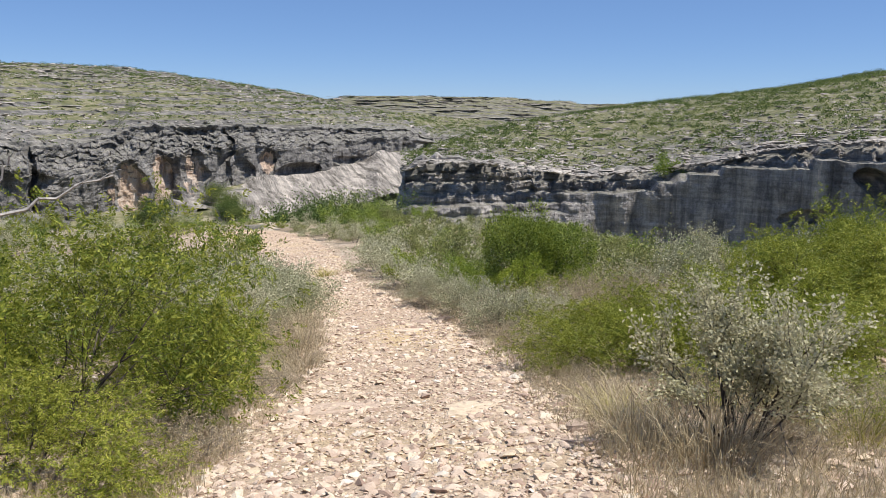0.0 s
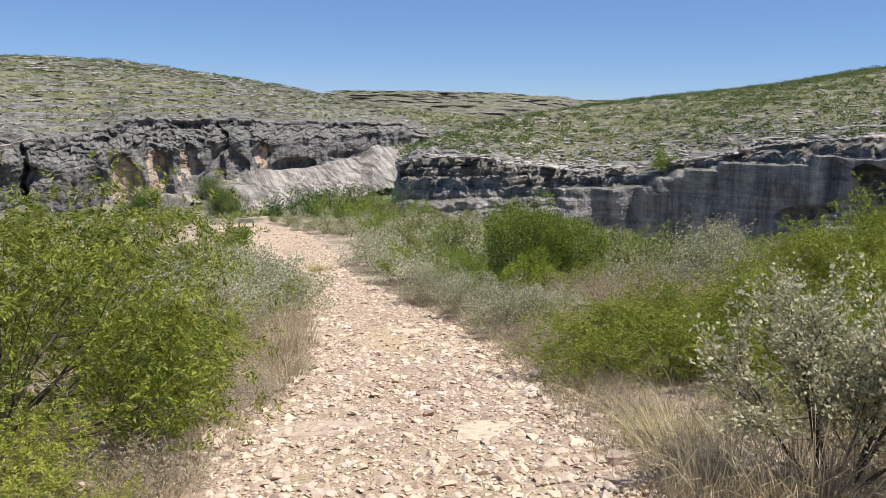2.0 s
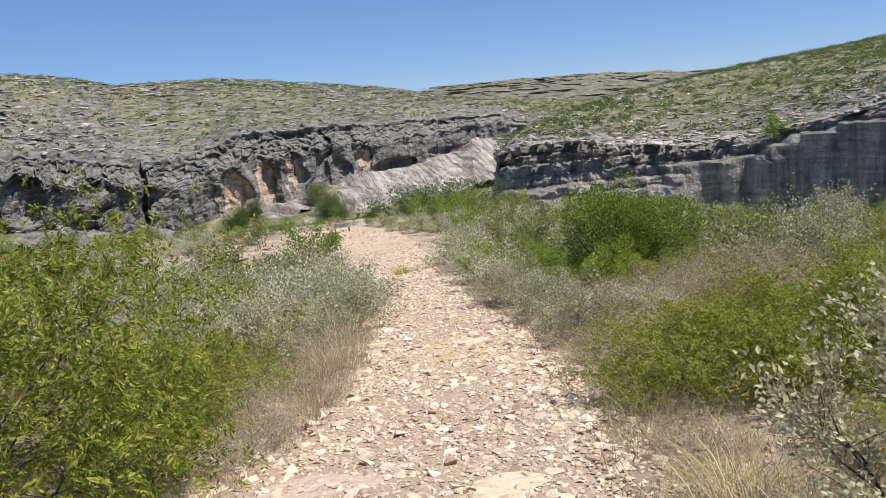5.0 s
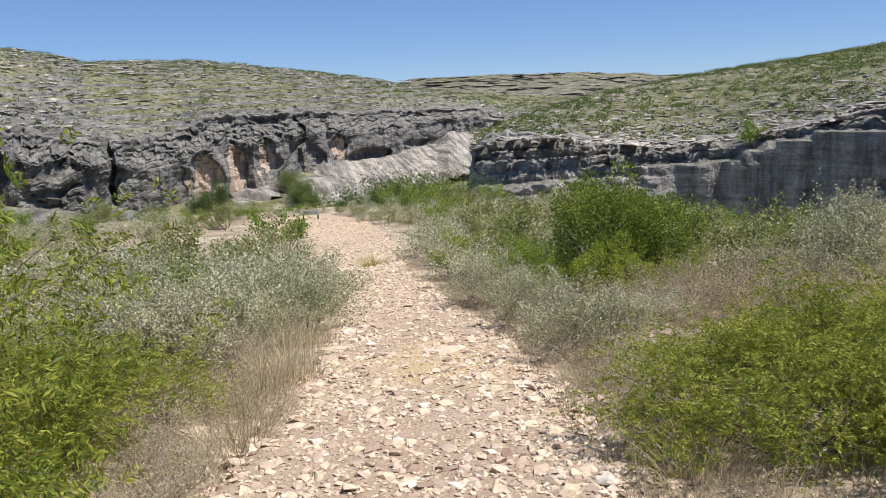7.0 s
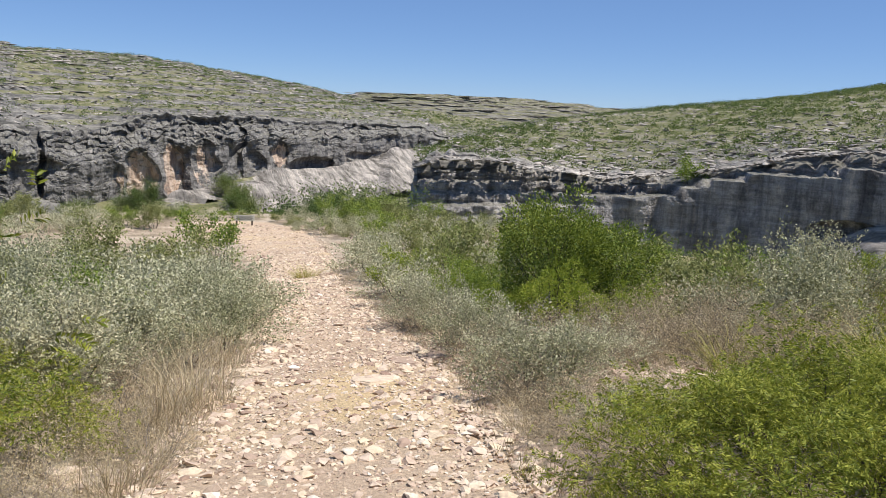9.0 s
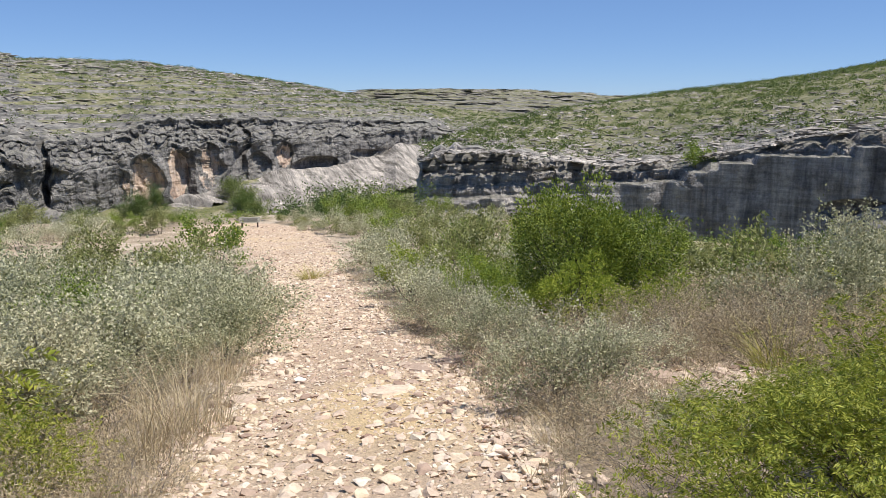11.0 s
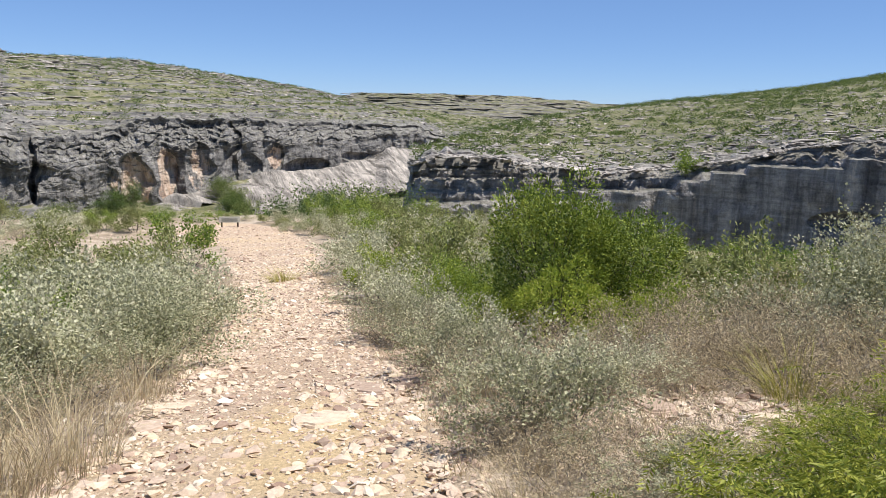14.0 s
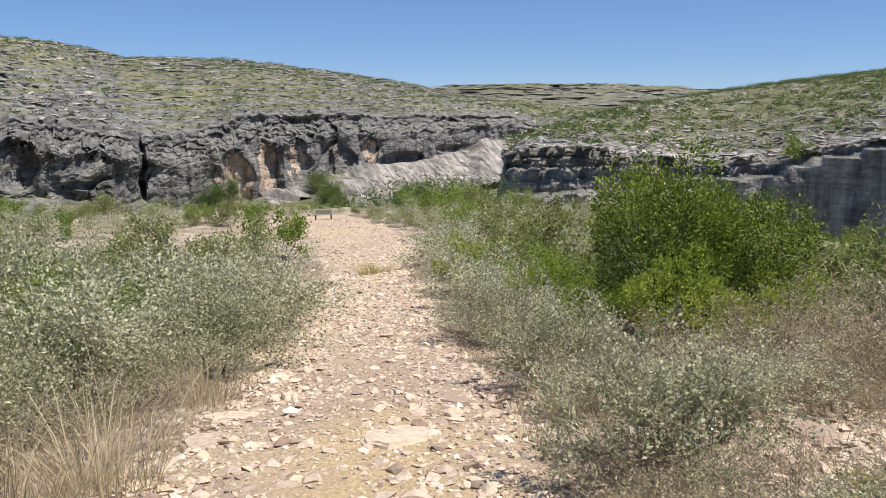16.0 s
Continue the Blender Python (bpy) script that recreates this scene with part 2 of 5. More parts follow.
M_PATH, M_STONE, M_LAND = caliche_material(), stone_material(), land_material()
M_CLIFF_L = cliff_material("grey_limestone_cliff", (0.25, 0.24, 0.23), 0.7, 0.95)
M_CLIFF_R = cliff_material("stained_limestone_cliff", (0.47, 0.44, 0.415), 0.9, 0.55)
M_FEATHER = leaf_material("feathery_green_leaf", [(0.2, (0.10, 0.145, 0.018)), (0.5, (0.26, 0.29, 0.038)), (0.8, (0.44, 0.44, 0.08))], 0.5, 0.36)
M_SILVER = leaf_material("silver_sage_leaf", [(0.2, (0.22, 0.225, 0.115)), (0.5, (0.42, 0.415, 0.255)), (0.8, (0.64, 0.61, 0.43))], 0.7, 0.3)
M_CREAM = leaf_material("pale_silver_leaf", [(0.2, (0.28, 0.27, 0.15)), (0.5, (0.48, 0.455, 0.29)), (0.8, (0.69, 0.64, 0.45))], 0.7, 0.35)
M_DOME = leaf_material("deep_green_leaf", [(0.2, (0.06, 0.10, 0.017)), (0.5, (0.145, 0.20, 0.034)), (0.8, (0.32, 0.37, 0.062))], 0.45, 0.22)
M_SPIKY = leaf_material("yellowed_spiky_leaf", [(0.2, (0.20, 0.20, 0.04)), (0.5, (0.36, 0.33, 0.085)), (0.8, (0.55, 0.47, 0.19))], 0.5, 0.3)
M_FRESH = leaf_material("young_green_leaf", [(0.2, (0.15, 0.21, 0.03)), (0.5, (0.29, 0.36, 0.05)), (0.8, (0.47, 0.50, 0.09))], 0.45, 0.5)
M_CANYON = leaf_material("canyon_tree_leaf", [(0.2, (0.07, 0.10, 0.03)), (0.5, (0.14, 0.185, 0.05)), (0.8, (0.26, 0.30, 0.09))], 0.5, 0.35)
M_GREEN = leaf_material("fresh_green_leaf", [(0.2, (0.08, 0.13, 0.02)), (0.5, (0.17, 0.245, 0.04)), (0.8, (0.35, 0.41, 0.07))], 0.45, 0.32)
M_DARK = leaf_material("dark_green_leaf", [(0.2, (0.05, 0.075, 0.02)), (0.5, (0.09, 0.14, 0.035)), (0.8, (0.17, 0.23, 0.06))], 0.5, 0.3)
M_OLIVE = leaf_material("dusty_olive_leaf", [(0.2, (0.15, 0.17, 0.06)), (0.5, (0.26, 0.28, 0.10)), (0.8, (0.39, 0.39, 0.17))], 0.6, 0.38)
M_STRAW = leaf_material("dry_grass_blade", [(0.2, (0.30, 0.235, 0.14)), (0.5, (0.48, 0.39, 0.245)), (0.8, (0.66, 0.56, 0.38))], 0.7, 0.3)
M_BARK = bark_material("dark_twig_bark", (0.05, 0.04, 0.033), (0.13, 0.105, 0.085))
M_GREY_BARK = bark_material("grey_dry_twig", (0.15, 0.125, 0.105), (0.30, 0.26, 0.22))


def slope_material(name, gain):
    """Pale bare rock of the lower canyon slope."""
    m, nt, b = material(name, 0.95)
    p = coords(nt)
    c = ramp(nt, noise_tex(nt, p, 0.22, 8, 0.75), [(0.36, (0.15 * gain, 0.135 * gain, 0.12 * gain)), (0.5, (0.29 * gain, 0.265 * gain, 0.24 * gain)), (0.64, (0.42 * gain, 0.375 * gain, 0.335 * gain))])
    # run-off streaks aslant down the rock
    turn = node(nt, "Mapping", Rotation=(0.0, 0.0, radians(48)))
    nt.links.new(p, turn.inputs["Vector"])
    along = node(nt, "Mapping", Scale=(0.03, 0.55, 0.08))
    nt.links.new(turn.outputs[0], along.inputs["Vector"])
    c = mix(nt, 1.0, c, ramp(nt, noise_tex(nt, along.outputs[0], 1.0, 6, 0.7), [(0.38, (0.45, 0.44, 0.42)), (0.5, (1.0, 1.0, 1.0)), (0.62, (1.45, 1.42, 1.38))]), "MULTIPLY")
    nt.links.new(c, b.inputs["Base Color"])
    bump(nt, b, noise_tex(nt, p, 1.2, 7, 0.75), 0.7, 0.4)
    return m


M_SLOPE, M_ROCKS = slope_material("pale_rock_slope", 1.0), slope_material("loose_pale_rock", 1.25)
M_LEDGE = slope_material("grey_bedded_rock", 1.1)
M_SIGN = bark_material("weathered_sign_panel", (0.34, 0.325, 0.27), (0.46, 0.44, 0.37))
M_POST = bark_material("dark_sign_post", (0.05, 0.035, 0.028), (0.10, 0.07, 0.05))
M_INK = bark_material("sign_print", (0.09, 0.09, 0.08), (0.14, 0.14, 0.12))
M_DEAD = bark_material("bleached_dead_wood", (0.20, 0.185, 0.17), (0.43, 0.40, 0.37))


# ---- the lie of the land ----
def near_ground(x, y):
    yy = np.clip(y, -40, 62)
    z = 0.13 + 0.075 * np.clip(x, -7, 7) - 0.1824 * yy + 0.001336 * np.clip(yy, 0, 62) ** 2
    z = z - 0.17 * np.clip(x - 2.5 + 0.1 * yy, 0, 17) * smooth(9, 24, yy)
    return z + 0.03 * vnoise(x * 0.9, y * 0.9, 5) + 0.10 * vnoise(x * 0.21, y * 0.21, 6) * smooth(3, 12, np.abs(x))


AZ_L = [-60, -35, -32, -27.2, -25, -22.6, -20.6, -18, -15.8, -14, -12.5, -10.6, -9.2, -6.7, -5.5, -4.7, -2.8, -1, 6]
BASE_R_L = [150, 194, 207, 228, 240, 252, 258, 264, 269, 280, 287, 300, 309, 325, 333, 337, 349, 359, 380]
BASE_Z_L = [-20, -19.3, -22, -26, -29.5, -28.6, -30, -28.5, -25, -24.2, -23.9, -24, -23.8, -22, -21, -17.5, -16.5, -17, -19]
RIM_Z_L = [-3, -3.7, -5.4, -9.5, -10, -7.9, -4.7, -4.9, -4.6, -4.5, -5.2, -6.1, -6.3, -6.8, -7, -7.1, -7.5, -11.9, -12]
CREST_AZ_L = [-60, -35, -32, -30.3, -28.8, -28.3, -25.4, -21.9, -18.2, -14.5, -10.6, -8.3, -6, 0, 6]
CREST_E_L = [5.5, 3.45, 3.20, 2.95, 2.58, 2.42, 2.46, 2.37, 2.01, 1.55, 1.04, 0.52, 0.0, -0.6, -1.0]
CREST_R_L = [430, 440, 452, 460, 468, 474, 490, 495, 500, 512, 525, 535, 540, 560, 580]
AZ_R = [-3, -1.2, 2, 6, 9.8, 14.3, 18, 22, 27.5, 34, 45, 60]
BASE_R_R = [125, 126, 127, 130, 134, 136, 135, 131, 126, 118, 108, 100]
BASE_Z_R = [-21, -21, -21, -21, -20.5, -20.5, -20.5, -20, -20, -19, -18, -18]
RIM_Z_R = [-8.4, -6.9, -7.0, -8.3, -9.4, -8.7, -7.0, -4.5, -2.8, -2.7, -2.2, -2.0]
CREST_AZ_R = [-3, 2, 6, 9.8, 14.3, 18, 22, 27.5, 34, 45, 60]
CREST_E_R = [-3.3, -1.73, -0.7, -0.2, 0.5, 0.9, 1.35, 2.25, 2.86, 3.4, 4.0]
CREST_R_R = [150, 200, 250, 280, 300, 310, 320, 330, 335, 340, 340]
NOSE = -2.75


def cliff_line(az, mesa=False):
    """Foot radius, foot height, rim height, crest radius and crest height of the far canyon wall, or of the near mesa, in that direction."""
    foot = (AZ_R, BASE_R_R, BASE_Z_R, RIM_Z_R) if mesa else (AZ_L, BASE_R_L, BASE_Z_L, RIM_Z_L)
    crest = (CREST_AZ_R, CREST_R_R, CREST_E_R) if mesa else (CREST_AZ_L, CREST_R_L, CREST_E_L)
    rb, zb, zr = (np.interp(az, foot[0], row) for row in foot[1:])
    rc, el = (np.interp(az, crest[0], row) for row in crest[1:])
    return rb, zb, zr, rc, 1.4 + rc * np.tan(np.radians(el))


def terraced_slope(x, y, q, zr, zc, step, keep):
    """A bedded slope from rim to crest."""
    hill = zr + (zc - zr) * np.sin(q * np.pi / 2) + fbm(x * 0.02, y * 0.02, 21) * 2.0 * np.sin(q * np.pi)
    k = hill / step + 0.35 * fbm(x * 0.015, y * 0.015, 31) + 0.22 * fbm(x * 0.09, y * 0.09, 33)
    terr = (np.floor(k) + smooth(0.78, 1.0, k - np.floor(k))) * step
    k = 2.6 * k + 0.4 * fbm(x * 0.05, y * 0.05, 34)
    terr = 0.65 * terr + 0.35 * (np.floor(k) + smooth(0.7, 1.0, k - np.floor(k))) * step / 2.6
    keep = keep + (1 - keep) * smooth(0.0, 0.5, fbm(x * 0.025, y * 0.04, 35))
    return np.where(q > 0, hill * keep + terr * (1 - keep), hill)


def mesa_height(az, r):
    """Height of the near mesa's top and slope."""
    a = np.radians(az)
    _, _, zr, rc, zc = cliff_line(az, True)
    rb = cliff_line(az, True)[0] + RIM_LEAN
    q = np.clip((r - rb) / (rc - rb), 0, 1)
    z = terraced_slope(r * np.sin(a), r * np.cos(a), q, zr, zc, 1.3, 0.6)
    return z - 30 * smooth(rc + 5, rc + 110, r)


RIM_LEAN = 6.0


def land_height(az, r):
    """Height of the land by direction (degrees from +y) and distance."""
    a = np.radians(az)
    x, y = r * np.sin(a), r * np.cos(a)
    near = near_ground(x, y)
    rb, zb, zr, rc, zc = cliff_line(az)
    edge = 55 + 2.5 * vnoise(az * 0.35, 0, 9) + 1.2 * vnoise(az * 1.3, 4, 9)
    z_edge = near
    floor_z = np.interp(r, [55, 62, 80, 115, 160, 240], [-6.5, -9.5, -15.5, -20.5, -26, -33])
    talus = 21.0
    foot_lin = np.clip((r - rb + talus) / talus, 0, 1)
    low = floor_z * (1 - foot_lin) + zb * foot_lin + 0.5 * fbm(x * 0.08, y * 0.08, 12)
    w = smooth(edge - 1.5, edge + 5, r)
    z = z_edge * (1 - w) + np.minimum(low, z_edge) * w
    # above the rim: a stepped slope to the crest, a saddle, the far ridge
    q = np.clip((r - rb - RIM_LEAN) / (rc - rb - RIM_LEAN), 0, 1)
    hill = terraced_slope(x, y, q, zr, zc, 2.6, 0.3)
    zfar = 1.4 + 800 * np.tan(np.radians(np.interp(az, [-60, -12, -8.4, -6.8, -2.9, -1, 2.9, 7.7, 10.2, 12.9, 20, 60], [0.6, 0.5, 0.58, 0.80, 0.92, 0.94, 0.82, 0.62, 0.36, 0.30, 0.2, 0.2])))
    f1, f2, f3 = smooth(rc, rc + 120, r), np.clip((r - 640) / 160, 0, 1), smooth(820, 1500, r)
    valley = np.minimum(zc - 14, -8)
    up = hill * (1 - f1) + valley * f1
    kf = (valley + (zfar - valley) * np.sin(f2 * np.pi / 2)) / 3.0 + 0.2 * fbm(x * 0.008, y * 0.008, 41)
    ridge = (np.floor(kf) + smooth(0.5, 1.0, kf - np.floor(kf))) * 3.0
    up = np.where(r > 640, np.maximum(ridge, up * (f2 <= 0) + valley * (f2 > 0)), up)
    mesa = 1.4 + 2900 * np.tan(np.radians(0.36)) * smooth(9.5, 11.2, az) * smooth(14.5, 12.8, az)
    up = up * (1 - f3) + (-6 + (mesa + 6) * smooth(2300, 2700, r)) * f3
    return np.where(r < rb + 11.5, z, up)


def ground_at(x, y):
    return float(near_ground(np.float64(x), np.float64(y)))


def build_ground():
    az = np.concatenate([np.arange(-180, -50, 4.0), np.arange(-50, -45, 0.5), np.arange(-45, 14, 0.16), np.arange(14, 40, 0.4), np.arange(40, 52, 0.5), np.arange(52, 181, 4.0)])
    az[-1] = 180.0
    inner = np.concatenate([np.linspace(0.4, 12, 50), np.linspace(12.4, 62, 80)])
    rb = cliff_line(np.clip(az, -60, 60))[0]
    rows = [np.full_like(az, r) for r in inner]
    rows += [62.5 + (rb + 11.4 - 62.5) * u for u in np.linspace(0.01, 1, 55)]
    rows += [rb + 12 + (620 - rb - 12) * u**1.35 for u in np.linspace(0, 1, 190)]
    rows += [np.full_like(az, r) for r in np.concatenate([np.linspace(630, 830, 60), [900, 1000, 1200, 1500, 1900, 2300, 2500, 2700, 2900, 3100, 3500, 4600]])]
    r = np.array(rows)
    A = np.broadcast_to(az, r.shape)
    z = land_height(np.clip(A, -60, 60), r)
    rim = 50 + 80 + 55
    z[rim] = z[rim + 1] - 1.5  # tucked behind the wall's top
    a = np.radians(A)
    # behind the walker the land simply rises as a plain slope
    back = smooth(60, 100, np.abs(A))
    z = z * (1 - back) + (near_ground(r * np.sin(a) * 0.3, np.clip(r * np.cos(a), -60, 60))) * back
    v = np.stack([r * np.sin(a), r * np.cos(a), z], -1).reshape(-1, 3)
    me = mesh_of("ground", v, grid_faces(*r.shape)[:, ::-1], M_LAND, True)
    rc = cliff_line(np.clip(A, -60, 60))[3]
    share = np.clip((r - rb) / (rc - rb), 0, 1)
    bare = np.exp(-np.clip(r - rb - 8, 0, 999) / 26) + 1.4 * smooth(0.40, 0.60, share) * smooth(-29, -22, A) * smooth(-8, -13, A) + 0.5 * smooth(0.7, 0.9, share) * smooth(-25, -29, A)
    bare = np.where(r > rc + 40, 0.45, np.maximum(bare, smooth(-10, -6, A) * smooth(0.6, 0.1, share)))
    set_value(me, "bare_rock", np.where(r > rb + 4, bare, 0.0))
    return tagged(new("ground", me), "stony desert ground with dry soil, ledges and sparse grass", "ground", kind="structure")


def build_mesa():
    """The near mesa's stepped top, closed at its end and back."""
    az = np.concatenate([[NOSE, NOSE], np.arange(NOSE + 0.1, 40, 0.13), np.arange(40, 61, 1.0)])
    rb, _, zr, rc, _ = cliff_line(az, True)
    rows = [rb + 7 + (rc + 120 - rb - 7) * u**1.2 for u in np.linspace(0, 1, 130)]
    r = np.array(rows)
    A = np.broadcast_to(az, r.shape)
    z = mesa_height(A, r)
    z[0] = z[0] - 1.5
    z[:, 0] = -34  # end wall
    a = np.radians(A)
    v = np.stack([r * np.sin(a), r * np.cos(a), z], -1).reshape(-1, 3)
    me = mesh_of("mesa", v, grid_faces(*r.shape)[:, ::-1], M_LAND, True)
    set_value(me, "bare_rock", np.exp(-np.clip(r - rb - 9 - 9 * smooth(4, 14, A) * smooth(24, 16, A), 0, 999) / 20) * 1.2)
    return tagged(new("mesa", me), "low stony mesa slope with thin ledges and dry grass", "hill", kind="structure")


def weathered_face(s, z, zz, vs, az, bed, u, seed):
    """The far canyon wall: rounded buttresses between clefts, blocky ledges on its upper half."""
    upper = smooth(0.50, 0.68, vs)
    wob = 0.35 * vnoise(z * 0.12, s * 0.03, seed + 2)
    clefts = 5.0 * (1 - np.abs(vnoise(s * 0.060 + wob, 0.25 * z * 0.1, seed + 6))) ** 5 + 2.6 * (1 - np.abs(vnoise(s * 0.17 + wob, z * 0.03, seed + 7))) ** 4
    flutes = np.abs(vnoise(s * 0.42 + wob, z * 0.05, seed + 12)) * 1.5
    joint = np.floor(s / 3.6 + 9 * hash2(bed, 2.0, seed) + 0.7 * vnoise(s * 0.5, z * 0.4, seed))
    small = np.floor(s / 1.5 + 5 * hash2(np.floor(zz / 0.8), 3.0, seed) + 0.4 * vnoise(s, z, seed))
    blocks = 2.9 * (hash2(joint, bed, seed) - 0.5) + 1.4 * (hash2(small, np.floor(zz / 0.8), seed + 1) - 0.5) + 0.3 * smooth(0.3, 0.0, u)
    massive = fbm(s * 0.05, z * 0.06, seed + 10) * 4.0 + fbm(s * 0.3, z * 0.3, seed + 17) * 1.6
    left = smooth(-24, -28, az)
    lean = 10.5 * smooth(0.52 + 0.14 * left, 1.0, vs) + 1.2 * vs
    return lean + massive + clefts * (1 - 0.55 * upper) + flutes * (1 - upper) * (1 - left) + blocks * (0.22 + 0.25 * left + 0.75 * upper) - 2.0


def stained_face(s, z, zz, vs, az, bed, u, seed):
    """The near mesa's wall: a rugged sloping end, then a smooth sheer face under a set-back upper bed."""
    end = smooth(10.5, 6.5, az)
    sheer = smooth(13.0, 16.5, az)
    shelf = 0.70 + 0.13 * sheer
    upper = smooth(shelf - 0.02, shelf + 0.03, vs)
    joint = np.floor(s / 2.6 + 9 * hash2(bed, 2.0, seed) + 0.3 * vnoise(s * 0.6, z * 0.5, seed))
    small = np.floor(s / 1.1 + 5 * hash2(np.floor(zz / 0.6), 3.0, seed) + 0.3 * vnoise(s, z, seed))
    blocks = 1.5 * (hash2(joint, bed, seed) - 0.5) + 0.8 * (hash2(small, np.floor(zz / 0.6), seed + 1) - 0.5) + 0.5 * smooth(0.3, 0.0, u)
    broad = fbm(s * 0.05, z * 0.04, seed + 10) * 2.2 + 1.2 * (1 - np.abs(vnoise(s * 0.11, z * 0.02, seed + 6))) ** 6 + 0.5 * fbm(s * 0.5, z * 0.4, seed + 17)
    lean_end = 9.0 * vs ** 1.2 + 1.4 * fbm(s * 0.16, z * 0.16, seed + 18) + 0.6 * np.abs(vnoise(s * 0.6, z * 0.5, seed + 19))
    plain = np.clip((z + 21) / 15, 0, 1)
    lean_face = 0.8 * plain + 3.6 * upper + 2.2 * smooth(shelf + 0.05, 1.0, vs) * (1 - 0.5 * sheer)
    rugged = 0.05 + 0.28 * end + (0.55 - 0.1 * sheer) * upper
    return lean_end * end + lean_face * (1 - end) + broad * (1 - 0.3 * sheer) + blocks * rugged - 1.2


def build_cliff(name, label, az0, az1, mat, seed, hollows, mesa, relief):
    """A canyon wall with real ledges, clefts and overhangs; each hollow is a direction, height, half width, half height, depth and how fresh its rock is."""
    az = np.arange(az0, az1, 0.07)
    rows = 150
    v = np.linspace(0, 1, rows)[:, None]
    rb, zb, zr, _, _ = cliff_line(az, mesa)
    s = np.radians(az) * np.mean(rb)
    top = zr + 0.9 * fbm(s * 0.12, 0, seed) + 0.5 * vnoise(s * 0.9, 1, seed)
    z = (zb - 3) + (top - zb + 3) * v
    # beds wander and break: treads and risers of uneven height
    thick = 1.7
    stir = 0.5 if mesa else 2.0
    zz = z + stir * (1.1 * fbm(s * 0.06, 0.0, seed + 3) + 0.8 * fbm(s * 0.3, z * 0.25, seed + 4))
    zz = zz + stir * 0.5 * hash2(np.floor(s / 6.5 + 0.6 * vnoise(s * 0.2, z * 0.1, seed)), 5.0, seed)
    bed = np.floor(zz / thick)
    u = zz / thick - bed
    snapped = (bed + smooth(0.72, 1.0, u)) * thick - (zz - z)
    tread = 0.75 if mesa else 0.40
    vs = np.clip((tread * snapped + (1 - tread) * z - zb) / (top - zb), 0, 1)
    d = relief(s, z, zz, vs, az, bed, u, seed) * np.ones_like(z)
    d = d + (RIM_LEAN + 3 - d) * 0.7 * smooth(0.92, 1.0, v)
    fresh = np.zeros_like(z)
    for caz, cz, wide, high, deep, new_rock in hollows:
        sc = np.radians(caz) * np.mean(rb)
        e = ((s - sc + 1.5 * vnoise(z * 0.3, s * 0.1, seed)) / wide) ** 2 + ((z - cz + 0.8 * vnoise(s * 0.25, 1, seed)) / high) ** 2
        d = d + deep * np.clip(1 - e, 0, 1) ** 0.5
        fresh = np.maximum(fresh, new_rock * np.clip(1.5 * (1 - e), 0, 1))
    r = rb + d
    # close the top by rows running back into the hill
    R, Z = [r], [z]
    for out, drop in ((0.6, 0.1), (2.5, 0.2), (5, -1.5)) if mesa else ((0.6, 0.1), (3, 0.5), (7, 1.0), (11, 1.2), (15, -1.5)):
        R.append(np.maximum(r[-1:], rb + RIM_LEAN - 2) + out)
        Z.append(z[-1:] + drop + 0.25 * fbm(s * 0.3, out, seed + 19))
    fresh = np.concatenate([fresh] + [0 * fresh[-1:]] * (len(R) - 1))
    r, z = np.concatenate(R), np.concatenate(Z)
    a = np.broadcast_to(np.radians(az), r.shape)
    if mesa:  # the wall turns the corner and runs back along the mesa's end
        low = np.clip((z[-1:] - z) / 12, 0, 1)
        a = a - 0.016 * low * smooth(3.0, 0.0, az - az0)
        turn = np.linspace(90, 0.5, 46)[None] ** 1.0
        r = np.concatenate([r[:, :1] + turn + 1.2 * fbm(turn * 0.2, z[:, :1] * 0.4, 91), r], 1)
        a = np.concatenate([a[:, :1] + 0.012 * fbm(turn * 0.15, z[:, :1] * 0.3, 92) + 0.0002 * turn, a], 1)
        z = np.concatenate([np.broadcast_to(z[:, :1], (z.shape[0], 46)), z], 1)
        fresh = np.concatenate([np.zeros((len(fresh), 46)), fresh], 1)
    verts = np.stack([r * np.sin(a), r * np.cos(a), z], -1).reshape(-1, 3)
    me = mesh_of(name, verts, grid_faces(*r.shape)[:, ::-1], mat, False)
    set_value(me, "fresh_rock", fresh)
    return tagged(new(name, me), label, "cliff", kind="structure")


def build_rock_slope(name, label, az0, az1, reach, mesa, lift, rise=None):
    """Bare pale rock apron at a wall's foot, furrowed aslant by run-off."""
    az = np.arange(az0, az1, 0.08)
    rb, zb, _, _, _ = cliff_line(az, mesa)
    out = np.linspace(-6, reach, 60)[:, None]
    s = np.radians(az) * rb + 0 * out
    fade = smooth(az0, az0 + 2.5, az) * smooth(az1, az1 - 2.5, az)
    furrow = np.abs(vnoise((s - 0.9 * out) * 0.28, out * 0.02, 61)) * 2.2 + np.abs(vnoise((s - 0.9 * out) * 0.9, out * 0.05, 62)) * 1.2
    furrow = furrow * (0.2 if mesa else 1.0)
    top = zb + lift * fade + (0 if rise is None else rise(az))
    z = top - np.clip(out, 0, 99) * (0.36 if not mesa else 0.75) + furrow * smooth(-2, 4, out) - 1.2 * (1 - fade) + 0.5 * fbm(s * 0.1, out * 0.1, 63)
    r = rb - out + 0 * z
    a = np.radians(az) + 0 * r
    verts = np.stack([r * np.sin(a), r * np.cos(a), z], -1).reshape(-1, 3)
    return tagged(new(name, mesh_of(name, verts, grid_faces(*r.shape), M_SLOPE, False)), label, "rock slope", kind="structure")


